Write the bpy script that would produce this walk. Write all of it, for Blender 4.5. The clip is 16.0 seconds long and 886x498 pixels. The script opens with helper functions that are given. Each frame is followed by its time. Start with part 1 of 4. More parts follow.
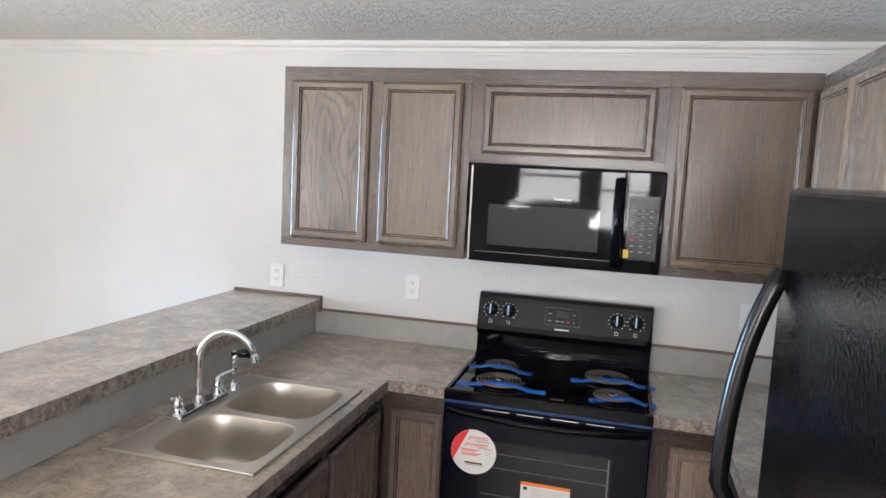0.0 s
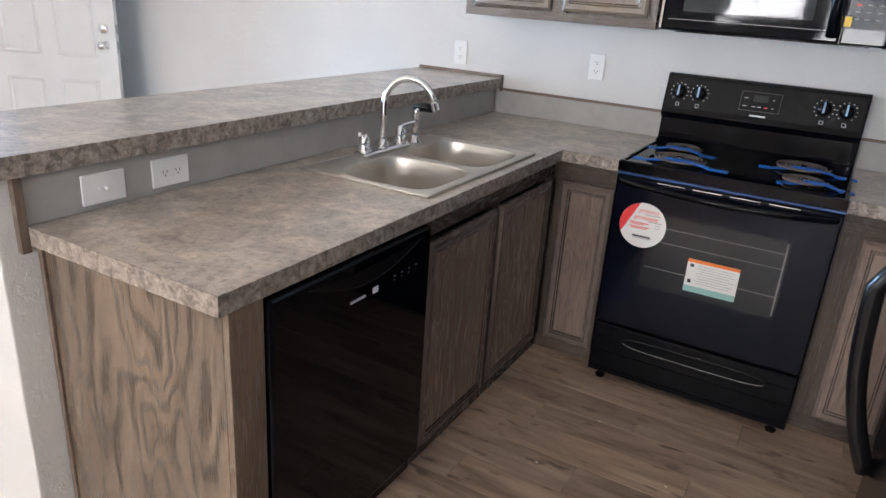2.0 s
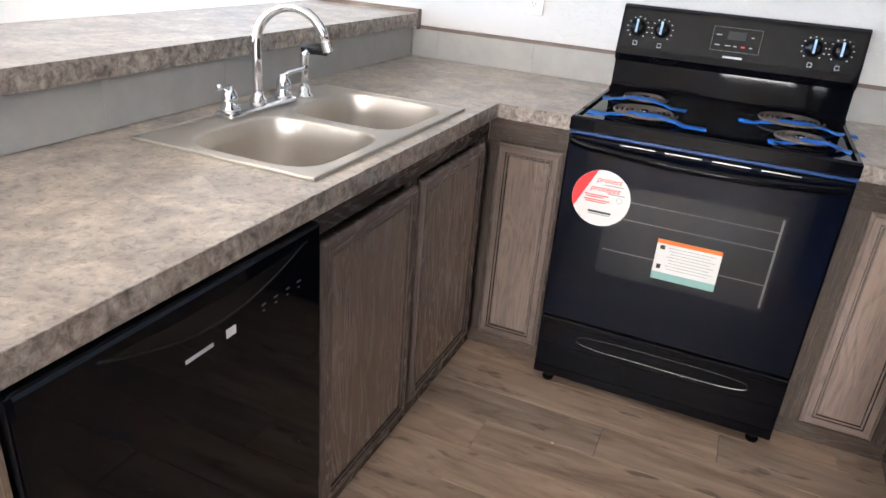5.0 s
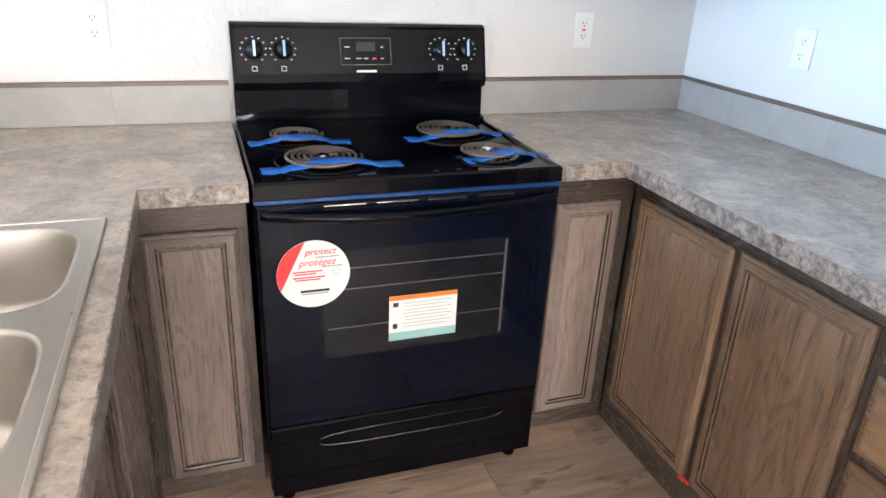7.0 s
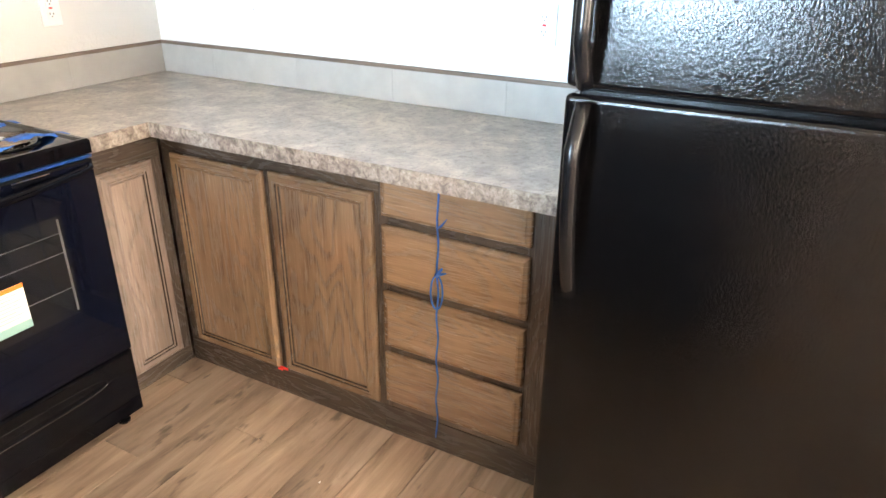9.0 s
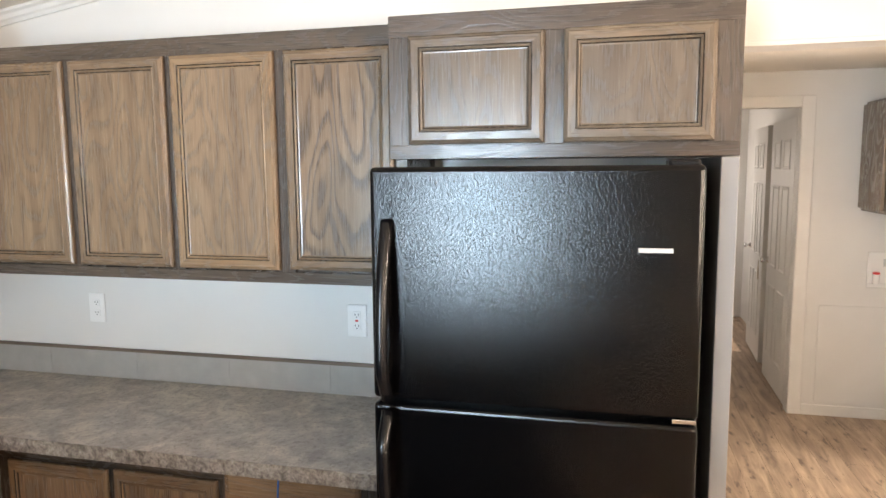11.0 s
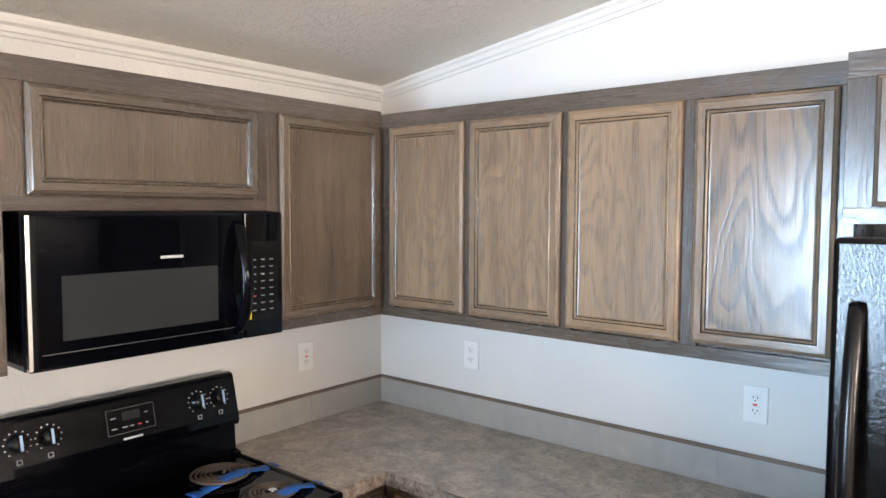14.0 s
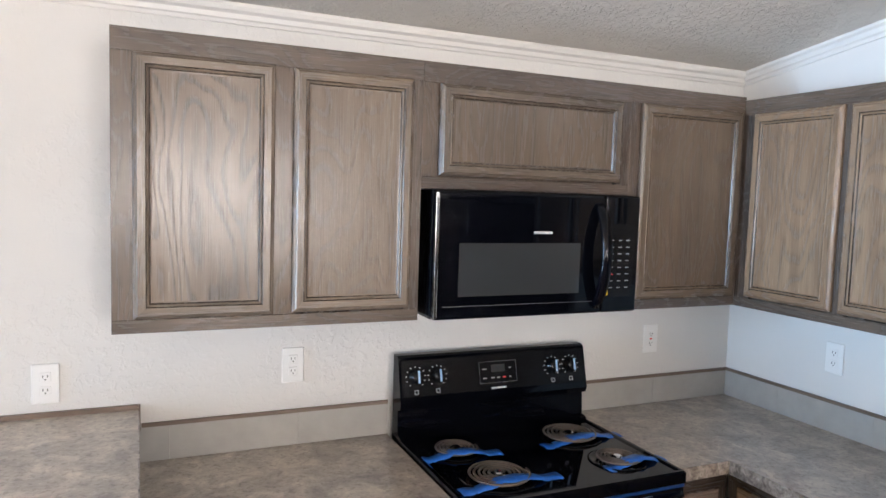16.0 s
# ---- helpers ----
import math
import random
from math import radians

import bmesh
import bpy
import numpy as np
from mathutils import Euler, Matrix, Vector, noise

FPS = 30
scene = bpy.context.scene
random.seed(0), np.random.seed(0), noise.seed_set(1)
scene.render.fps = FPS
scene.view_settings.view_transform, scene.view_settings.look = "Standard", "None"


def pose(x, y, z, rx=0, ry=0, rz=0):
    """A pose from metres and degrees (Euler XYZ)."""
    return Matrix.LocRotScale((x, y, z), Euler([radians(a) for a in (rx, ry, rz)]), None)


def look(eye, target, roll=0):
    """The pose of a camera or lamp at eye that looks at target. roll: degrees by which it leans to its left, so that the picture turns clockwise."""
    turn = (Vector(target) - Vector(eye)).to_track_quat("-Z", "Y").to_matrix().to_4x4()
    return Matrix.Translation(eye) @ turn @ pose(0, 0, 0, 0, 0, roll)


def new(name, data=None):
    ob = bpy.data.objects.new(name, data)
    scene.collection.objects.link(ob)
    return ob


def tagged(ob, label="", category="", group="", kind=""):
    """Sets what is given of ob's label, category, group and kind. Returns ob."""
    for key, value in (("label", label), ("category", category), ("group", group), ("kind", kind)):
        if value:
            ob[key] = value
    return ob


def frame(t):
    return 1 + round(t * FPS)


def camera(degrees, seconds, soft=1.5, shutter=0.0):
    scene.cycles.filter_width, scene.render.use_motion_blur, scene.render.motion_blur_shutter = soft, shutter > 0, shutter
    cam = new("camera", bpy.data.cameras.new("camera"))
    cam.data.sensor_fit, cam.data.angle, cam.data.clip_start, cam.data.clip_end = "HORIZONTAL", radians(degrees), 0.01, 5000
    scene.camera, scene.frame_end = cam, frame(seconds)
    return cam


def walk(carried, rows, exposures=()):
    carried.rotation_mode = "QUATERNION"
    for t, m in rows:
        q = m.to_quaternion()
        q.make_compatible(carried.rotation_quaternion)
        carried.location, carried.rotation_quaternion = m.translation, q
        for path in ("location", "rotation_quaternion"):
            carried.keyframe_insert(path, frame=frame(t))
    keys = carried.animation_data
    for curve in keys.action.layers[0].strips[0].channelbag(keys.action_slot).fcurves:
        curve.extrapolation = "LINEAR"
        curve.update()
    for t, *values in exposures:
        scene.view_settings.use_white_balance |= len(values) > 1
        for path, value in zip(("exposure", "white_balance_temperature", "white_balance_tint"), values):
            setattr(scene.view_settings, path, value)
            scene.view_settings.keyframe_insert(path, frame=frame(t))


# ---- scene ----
cam = camera(65.4, 16.0)
PATH = [
    (0, (-0.968, -3.082, 1.724), (-1.47, -1.158, 1.505), 3.0),
    (0.5, (-0.94, -3.103, 1.666), (-1.641, -1.249, 1.399), 3.4),
    (1, (-0.922, -3.109, 1.606), (-1.736, -1.322, 1.225), 3.6),
    (1.5, (-0.92, -3.123, 1.534), (-1.78, -1.405, 0.981), 3.9),
    (2, (-0.898, -3.142, 1.465), (-1.807, -1.504, 0.763), 4.0),
    (2.5, (-0.901, -3.172, 1.418), (-1.826, -1.576, 0.644), 4.2),
    (3, (-0.91, -3.198, 1.397), (-1.833, -1.622, 0.582), 4.2),
    (5.5, (-1.263, -2.414, 1.357), (-1.737, -0.648, 0.546), 4.6),
    (6, (-1.423, -2.27, 1.369), (-1.578, -0.442, 0.572), 4.1),
    (6.5, (-1.595, -2.174, 1.385), (-1.35, -0.35, 0.603), 3.6),
    (7, (-1.666, -2.115, 1.4), (-1.034, -0.389, 0.613), 2.8),
    (7.5, (-1.748, -2.095, 1.397), (-0.726, -0.577, 0.59), 2.0),
    (8, (-1.818, -2.113, 1.414), (-0.529, -0.828, 0.586), 1.2),
    (8.5, (-1.865, -2.17, 1.441), (-0.406, -1.096, 0.594), 0.6),
    (9, (-1.935, -2.32, 1.428), (-0.338, -1.453, 0.593), 0.5),
    (10.3, (-2.140, -2.450, 1.630), (-0.320, -1.810, 1.150), -0.2),
    (11.5, (-2.292, -2.478, 1.783), (-0.344, -2.053, 1.635), -1.1),
    (12, (-2.277, -2.385, 1.815), (-0.336, -1.916, 1.714), -1.1),
    (12.5, (-2.283, -2.294, 1.817), (-0.376, -1.697, 1.732), -1.0),
    (13, (-2.237, -2.216, 1.813), (-0.394, -1.443, 1.729), -0.7),
    (13.5, (-2.21, -2.18, 1.803), (-0.492, -1.161, 1.705), -0.4),
    (14, (-2.204, -2.171, 1.781), (-0.662, -0.903, 1.664), 0.2),
    (14.5, (-2.231, -2.168, 1.768), (-0.851, -0.726, 1.632), 0.6),
    (15, (-2.267, -2.173, 1.765), (-1.047, -0.595, 1.615), 1.0),
    (15.5, (-2.327, -2.195, 1.763), (-1.279, -0.498, 1.606), 1.4),
    (16, (-2.369, -2.233, 1.758), (-1.564, -0.41, 1.598), 1.8),
]
walk(cam, [(t, look(eye, target, roll)) for t, eye, target, roll in PATH],
     exposures=[(0.0, -0.28, 5950, 11), (1.5, -0.45, 5750, 11), (3.0, 0.06, 5850, 12), (5.5, 0.52, 5800, 11), (6.5, 0.56, 5950, 12), (7.5, 0.78, 6050, 12),
                (8.5, 1.22, 6950, 13), (9.0, 1.24, 7250, 13), (11.5, -0.40, 8000, 17), (12.5, -0.45, 7600, 16), (13.5, -0.30, 7350, 17), (14.5, -0.06, 6700, 15), (16.0, -0.25, 6300, 14)])

# ---- world and light ----
world = bpy.data.worlds.new("sky_world")
scene.world = world
world.use_nodes = True
_wn = world.node_tree.nodes
_sky = _wn.new("ShaderNodeTexSky")
_sky.sky_type = "NISHITA"
_sky.sun_disc = False
_sky.sun_elevation, _sky.sun_rotation = radians(52), radians(150)
world.node_tree.links.new(_sky.outputs[0], _wn["Background"].inputs[0])
_wn["Background"].inputs[1].default_value = 0.12
sun = new("sun", bpy.data.lights.new("sun", "SUN"))
sun.data.energy, sun.data.angle, sun.data.color = 4.0, radians(0.5), (1.0, 0.95, 0.88)
sun.matrix_basis = look((2.0, 3.5, 6.0), (0, 0, 0))


def window_light(name, x, y, z, target, w, h, power, colour):
    ob = new(name, bpy.data.lights.new(name, "AREA"))
    ob.data.shape, ob.data.size, ob.data.size_y = "RECTANGLE", w, h
    ob.data.energy, ob.data.color = power, colour
    ob.matrix_basis = look((x, y, z), target)
    return ob


WARM = (1.0, 0.935, 0.85)
window_light("skylight_back_window", -2.02, -7.47, 1.765, (-1.8, -4.2, 2.9), 1.1, 0.95, 155, WARM)
window_light("skylight_corner_window", -1.00, -7.47, 1.60, (-0.9, -4.2, 2.9), 0.85, 1.1, 155, WARM)
window_light("skylight_side_window", -4.6, -7.47, 1.55, (-4.2, -3.0, 2.6), 1.3, 1.1, 30, WARM)
# fill lamp at an added, unseen west window, aimed up for ceiling bounce
added_west = window_light("skylight_west_window", -6.05, -6.0, 1.45, (-4.9, -5.1, 3.0), 1.6, 1.4, 420, WARM)
added_west.data.spread = radians(105)
window_light("skylight_laundry_window", 1.4, -7.47, 1.5, (1.6, 0, 1.2), 1.1, 0.9, 270, (1.0, 0.98, 0.95))
window_light("skylight_corridor_window", 5.4, -2.46, 1.5, (4.6, -5, 1.3), 0.9, 0.9, 22, (0.95, 0.97, 1.0))
skylight_door = window_light("skylight_doorway", -6.04, -1.10, 1.05, (0, -1.5, 0.95), 0.8, 2.0, 62, (0.47, 0.73, 1.0))
skylight_door.data.spread = radians(56)


# ---- materials ----
def material(name, rough=0.5, metal=0.0, colour=(0.5, 0.5, 0.5), spec=0.5):
    m = bpy.data.materials.new(name)
    m.use_nodes = True
    b = m.node_tree.nodes["Principled BSDF"]
    b.inputs["Base Color"].default_value = (*colour, 1)
    b.inputs["Roughness"].default_value = rough
    b.inputs["Metallic"].default_value = metal
    b.inputs["Specular IOR Level"].default_value = spec
    return m


class Nodes:
    """Short wiring for one material."""

    def __init__(self, m):
        self.t = m.node_tree
        self.b = self.t.nodes["Principled BSDF"]

    def add(self, kind, **inputs):
        n = self.t.nodes.new(kind)
        for k, v in inputs.items():
            self.put(n, k, v)
        return n

    def put(self, n, k, v):
        s = n.inputs[k.replace("_", " ")] if not k.startswith("i") or not k[1:].isdigit() else n.inputs[int(k[1:])]
        if isinstance(v, bpy.types.NodeSocket):
            self.t.links.new(v, s)
        else:
            s.default_value = v

    def coords(self, scale, shift=True):
        tc = self.add("ShaderNodeTexCoord")
        out = tc.outputs["Object"]
        if shift:
            oi = self.add("ShaderNodeObjectInfo")
            mul = self.add("ShaderNodeMath", i0=oi.outputs["Random"], i1=37.0)
            mul.operation = "MULTIPLY"
            va = self.add("ShaderNodeVectorMath", i0=out, i1=mul.outputs[0])
            out = va.outputs[0]
        mp = self.add("ShaderNodeMapping", Vector=out, Scale=scale)
        return mp.outputs[0]

    def noise(self, vec, scale, detail=3.0, rough=0.55, distort=0.0):
        return self.add("ShaderNodeTexNoise", Vector=vec, Scale=scale, Detail=detail, Roughness=rough, Distortion=distort).outputs[0]

    def math(self, op, a, b=0.0):
        n = self.add("ShaderNodeMath", i0=a, i1=b)
        n.operation = op
        return n.outputs[0]

    def ramp(self, fac, *stops):
        n = self.add("ShaderNodeValToRGB", Fac=fac)
        e = n.color_ramp.elements
        while len(e) < len(stops):
            e.new(0.5)
        for el, (p, c) in zip(e, stops):
            el.position = p
            el.color = (*c, 1) if len(c) == 3 else c
        return n.outputs[0]

    def mix(self, fac, a, b, kind="MIX"):
        n = self.t.nodes.new("ShaderNodeMix")
        n.data_type, n.blend_type = "RGBA", kind
        for i, v in ((0, fac), (6, a), (7, b)):
            if isinstance(v, bpy.types.NodeSocket):
                self.t.links.new(v, n.inputs[i])
            else:
                n.inputs[i].default_value = v if i == 0 else (*v, 1)
        return n.outputs[2]

    def colour(self, s):
        self.t.links.new(s, self.b.inputs["Base Color"])

    def rough(self, s):
        self.t.links.new(s, self.b.inputs["Roughness"])

    def bump(self, height, strength, distance):
        n = self.add("ShaderNodeBump", Height=height, Strength=strength, Distance=distance)
        self.t.links.new(n.outputs[0], self.b.inputs["Normal"])


def oak(name, along, low, high, figure=0.5, bands=8.0):
    """Stained oak: cathedral bands from the contours of a stretched noise, ragged along the grain, with open pores."""
    m = material(name, 0.3)
    n = Nodes(m)
    up = along == "z"
    base = n.coords((6.5, 6.5, 1.9) if up else (1.9, 1.9, 6.5))
    field = n.noise(base, 1.0, 2.0, 0.4, 0.35)
    rag = n.noise(n.coords((95, 95, 9) if up else (9, 9, 95)), 1.0, 3.0, 0.6)
    pores = n.noise(n.coords((300, 300, 10) if up else (10, 10, 300)), 1.0, 2.0, 0.6)
    streak = n.noise(n.coords((32, 32, 1.6) if up else (1.6, 1.6, 32)), 1.0, 3.0, 0.6)
    contour = n.math("ADD", n.math("MULTIPLY", field, bands * 2.2), n.math("MULTIPLY", rag, 0.30))
    band = n.ramp(n.math("FRACT", contour), (0.0, (0.25,) * 3), (0.10, (0.0,) * 3), (0.50, (0.06,) * 3), (0.84, (1.0,) * 3), (0.95, (0.8,) * 3), (1.0, (0.25,) * 3))
    blotch = n.noise(base, 0.6, 3.0, 0.6)
    c = n.ramp(n.math("ADD", n.math("MULTIPLY", blotch, 0.6), n.math("MULTIPLY", streak, 0.4)), (0.36, low), (0.62, high))
    dark = tuple(0.36 * q + 0.006 for q in low)
    c = n.mix(n.math("MULTIPLY", band, figure), c, dark)
    pore = n.ramp(pores, (0.36, (1, 1, 1)), (0.50, (0, 0, 0)))
    c = n.mix(n.math("MULTIPLY", pore, 0.15), c, dark)
    oi = n.add("ShaderNodeObjectInfo")
    tint = n.ramp(oi.outputs["Random"], (0.0, (0.90, 0.90, 0.92)), (0.5, (1, 1, 1)), (1.0, (1.10, 1.06, 1.0)))
    n.colour(n.mix(1.0, c, tint, "MULTIPLY"))
    n.rough(n.ramp(n.math("ADD", n.math("MULTIPLY", band, 0.25), pores), (0.35, (0.18,) * 3), (0.75, (0.30,) * 3)))
    n.bump(n.math("SUBTRACT", pores, n.math("MULTIPLY", band, 0.5)), 0.25, 0.0012)
    return m


GLAZE = oak("dark_glazed_groove", "z", (0.035, 0.025, 0.019), (0.060, 0.043, 0.031), 0.3)
OAK_FV, OAK_FH = (oak("oak_frame_" + a, a, (0.070, 0.054, 0.045), (0.125, 0.097, 0.079), 0.5, 9) for a in "zx")
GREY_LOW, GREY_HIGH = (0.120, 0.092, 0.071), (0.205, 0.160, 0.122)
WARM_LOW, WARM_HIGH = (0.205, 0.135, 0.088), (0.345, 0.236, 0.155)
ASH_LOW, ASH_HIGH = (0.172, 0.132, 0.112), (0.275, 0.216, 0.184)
OAK_V, OAK_H = (oak("grey_oak_" + a, a, GREY_LOW, GREY_HIGH, 0.42, 7) for a in "zx")
STYLES = {
    "dark": tuple(oak("shaded_oak_" + k, a, tuple(0.74 * q for q in GREY_LOW), tuple(0.74 * q for q in GREY_HIGH), 0.42, 7) for k, a in (("stile", "z"), ("rail", "x"), ("panel", "z"), ("level_panel", "x"))),
    "grey": (OAK_V, OAK_H, OAK_V, OAK_H),
    "grey_figured": (OAK_V, OAK_H, oak("grey_oak_figured", "z", GREY_LOW, GREY_HIGH, 0.88, 5), OAK_H),
}
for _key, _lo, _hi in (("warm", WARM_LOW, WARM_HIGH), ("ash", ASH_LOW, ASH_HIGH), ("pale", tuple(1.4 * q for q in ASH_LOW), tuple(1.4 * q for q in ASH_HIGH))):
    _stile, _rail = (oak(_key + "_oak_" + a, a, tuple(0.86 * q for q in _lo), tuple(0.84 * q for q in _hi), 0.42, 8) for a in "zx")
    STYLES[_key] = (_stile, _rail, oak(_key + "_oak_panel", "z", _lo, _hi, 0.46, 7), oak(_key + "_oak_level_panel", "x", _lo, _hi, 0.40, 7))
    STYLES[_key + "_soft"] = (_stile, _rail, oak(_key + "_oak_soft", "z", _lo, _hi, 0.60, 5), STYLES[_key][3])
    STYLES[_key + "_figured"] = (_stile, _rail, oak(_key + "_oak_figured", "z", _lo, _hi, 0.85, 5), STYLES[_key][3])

LAMINATE = material("mottled_laminate", 0.30)
LAMINATE.node_tree.nodes["Principled BSDF"].inputs["Coat Weight"].default_value = 0.35
LAMINATE.node_tree.nodes["Principled BSDF"].inputs["Coat Roughness"].default_value = 0.14
_n = Nodes(LAMINATE)
_v = _n.coords((1, 1, 1), False)
_a = _n.noise(_v, 10.0, 6.0, 0.68, 0.5)
_b2 = _n.noise(_v, 64.0, 4.0, 0.65, 0.6)
_c = _n.ramp(_a, (0.30, (0.25, 0.21, 0.182)), (0.50, (0.41, 0.352, 0.297)), (0.70, (0.63, 0.552, 0.45)))
_f = _n.ramp(_b2, (0.36, (0.34, 0.32, 0.31)), (0.47, (1, 1, 1)), (0.56, (1.0, 1.0, 1.0)), (0.68, (1.42, 1.40, 1.38)))
_c = _n.mix(0.5, _c, _f, "MULTIPLY")
_n.colour(_c)
_n.bump(_b2, 0.08, 0.0006)

EDGE = material("mottled_laminate_edge", 0.36)
_n = Nodes(EDGE)
_v = _n.coords((1, 1, 1), False)
_a = _n.noise(_v, 42.0, 5.0, 0.62, 0.6)
_c = _n.ramp(_a, (0.34, (0.12, 0.098, 0.086)), (0.46, (0.25, 0.21, 0.183)), (0.56, (0.34, 0.293, 0.255)), (0.70, (0.48, 0.43, 0.375)))
_f = _n.ramp(_n.noise(_v, 110.0, 3.0, 0.6), (0.36, (0.55, 0.53, 0.52)), (0.52, (1, 1, 1)))
_n.colour(_n.mix(0.7, _c, _f, "MULTIPLY"))
_n.bump(_a, 0.06, 0.0006)

WALL = material("textured_white_wall", 0.72, colour=(0.80, 0.79, 0.77))
_n = Nodes(WALL)
_v = _n.coords((1, 1, 1), False)
_a = _n.noise(_v, 44.0, 4.0, 0.6, 0.3)
_p = _n.ramp(_a, (0.50, (0, 0, 0)), (0.60, (1, 1, 1)))
_w = _n.noise(_v, 1.6, 3.0)
_n.colour(_n.ramp(_w, (0.3, (0.66, 0.652, 0.635)), (0.7, (0.71, 0.702, 0.685))))
_mask = _n.ramp(_n.noise(_v, 2.1, 2.0), (0.42, (0.12,) * 3), (0.60, (1, 1, 1)))
_n.bump(_n.math("MULTIPLY", _p, _mask), 0.26, 0.004)

SMOOTH = material("smooth_white_board", 0.55)
_n = Nodes(SMOOTH)
_v = _n.coords((1, 1, 1), False)
_n.colour(_n.ramp(_n.noise(_v, 2.0, 4.0), (0.3, (0.665, 0.655, 0.635)), (0.7, (0.71, 0.70, 0.68))))
_n.bump(_n.noise(_v, 120.0, 2.0), 0.06, 0.001)

CEILING = material("knockdown_ceiling", 0.8)
_n = Nodes(CEILING)
_v = _n.coords((1, 1, 1), False)
_a = _n.noise(_v, 34.0, 5.0, 0.6, 1.0)
_n.colour(_n.ramp(_n.noise(_v, 1.2, 3.0), (0.3, (0.74, 0.70, 0.645)), (0.7, (0.80, 0.76, 0.70))))
_n.bump(_n.ramp(_a, (0.46, (0, 0, 0)), (0.58, (1, 1, 1))), 0.75, 0.006)

SPLASH = material("grey_splash_panel", 0.32)
_n = Nodes(SPLASH)
_v = _n.coords((1, 1, 1))
_n.colour(_n.ramp(_n.noise(_v, 14.0, 4.0), (0.3, (0.345, 0.335, 0.315)), (0.7, (0.395, 0.385, 0.365))))
_n.bump(_n.noise(_v, 60.0, 3.0), 0.05, 0.001)

PLANK = material("wood_look_plank", 0.42)
_n = Nodes(PLANK)
_v = _n.coords((1.3, 9, 9))
_a = _n.noise(_v, 1.6, 5.0, 0.62, 0.6)
_s = _n.noise(_n.coords((3, 60, 60)), 1.0, 4.0, 0.6)
_k = _n.noise(_n.coords((7, 22, 22)), 1.0, 3.0, 0.55)
_c = _n.ramp(_a, (0.28, (0.19, 0.138, 0.107)), (0.5, (0.40, 0.297, 0.222)), (0.74, (0.58, 0.45, 0.345)))
_c = _n.mix(0.30, _c, _n.ramp(_s, (0.3, (0.62, 0.60, 0.58)), (0.65, (1.12, 1.1, 1.08))), "MULTIPLY")
_c = _n.mix(_n.math("MULTIPLY", _n.ramp(_k, (0.60, (0, 0, 0)), (0.70, (1, 1, 1))), 0.7), _c, (0.07, 0.052, 0.045))
_oi = _n.add("ShaderNodeObjectInfo")
_c = _n.mix(1.0, _c, _n.ramp(_oi.outputs["Random"], (0, (0.82, 0.83, 0.85)), (1, (1.14, 1.10, 1.05))), "MULTIPLY")
_n.colour(_c)
_n.bump(_s, 0.12, 0.001)

GROUT = material("plank_joint", 0.8, colour=(0.10, 0.078, 0.065))
BLACK = material("black_enamel", 0.05, colour=(0.0018, 0.0021, 0.0036), spec=0.17)
_n = Nodes(BLACK)
_n.rough(_n.ramp(_n.noise(_n.coords((1, 1, 1)), 6.0, 4.0), (0.3, (0.03,) * 3), (0.8, (0.065,) * 3)))
SATIN = material("black_satin_plastic", 0.26, colour=(0.005, 0.005, 0.006), spec=0.32)
_n = Nodes(SATIN)
_n.bump(_n.noise(_n.coords((1, 1, 1)), 300.0, 2.0), 0.05, 0.0005)
PANELBLACK = material("black_control_panel", 0.24, colour=(0.005, 0.005, 0.006), spec=0.2)
_n = Nodes(PANELBLACK)
_n.rough(_n.ramp(_n.noise(_n.coords((1, 1, 1)), 8.0, 3.0), (0.3, (0.2,) * 3), (0.8, (0.3,) * 3)))
PEBBLE = material("pebbled_black_door", 0.16, colour=(0.0025, 0.0025, 0.003), spec=0.28)
_n = Nodes(PEBBLE)
_v = _n.coords((215, 215, 140), False)
_a = _n.noise(_v, 1.0, 3.0, 0.65, 0.6)
_n.bump(_a, 0.22, 0.0024)
_n.rough(_n.ramp(_a, (0.3, (0.11,) * 3), (0.7, (0.06,) * 3)))
OVENGLASS = material("dark_oven_glass", 0.035, colour=(0.0025, 0.0036, 0.009), spec=0.17)
MWGLASS = material("grey_screened_glass", 0.04, colour=(0.030, 0.032, 0.034), spec=0.4)
STEEL = material("brushed_stainless", 0.27, 1.0, (0.62, 0.585, 0.535))
_n = Nodes(STEEL)
_v = _n.coords((3, 3, 3))
_n.rough(_n.ramp(_n.noise(_v, 1.0, 3.0), (0.3, (0.36,) * 3), (0.7, (0.44,) * 3)))
CHROME = material("chrome", 0.06, 1.0, (0.82, 0.83, 0.85))
_n = Nodes(CHROME)
_n.rough(_n.ramp(_n.noise(_n.coords((1, 1, 1)), 40.0), (0.3, (0.04,) * 3), (0.8, (0.10,) * 3)))
SCOOP = material("smoky_scoop", 0.16, 0.9, (0.13, 0.13, 0.125))
RIM = material("dark_polished_rim", 0.12, 1.0, (0.22, 0.22, 0.22))
COIL = material("burner_coil_metal", 0.45, 0.3, (0.135, 0.102, 0.082))
TAPE = material("blue_masking_tape", 0.5, colour=(0.010, 0.105, 0.42))
_n = Nodes(TAPE)
_n.colour(_n.ramp(_n.noise(_n.coords((1, 1, 1)), 60.0, 4.0), (0.3, (0.008, 0.085, 0.36)), (0.7, (0.014, 0.135, 0.50))))
KNOBFILM = material("sky_tinted_film", 0.25, colour=(0.32, 0.46, 0.68))
FILM = material("blue_film_edge", 0.3, colour=(0.005, 0.038, 0.15))
WHITE = material("white_plastic", 0.35, colour=(0.80, 0.80, 0.79))
GREYPAINT = material("grey_painted_panel", 0.5, colour=(0.27, 0.27, 0.275))
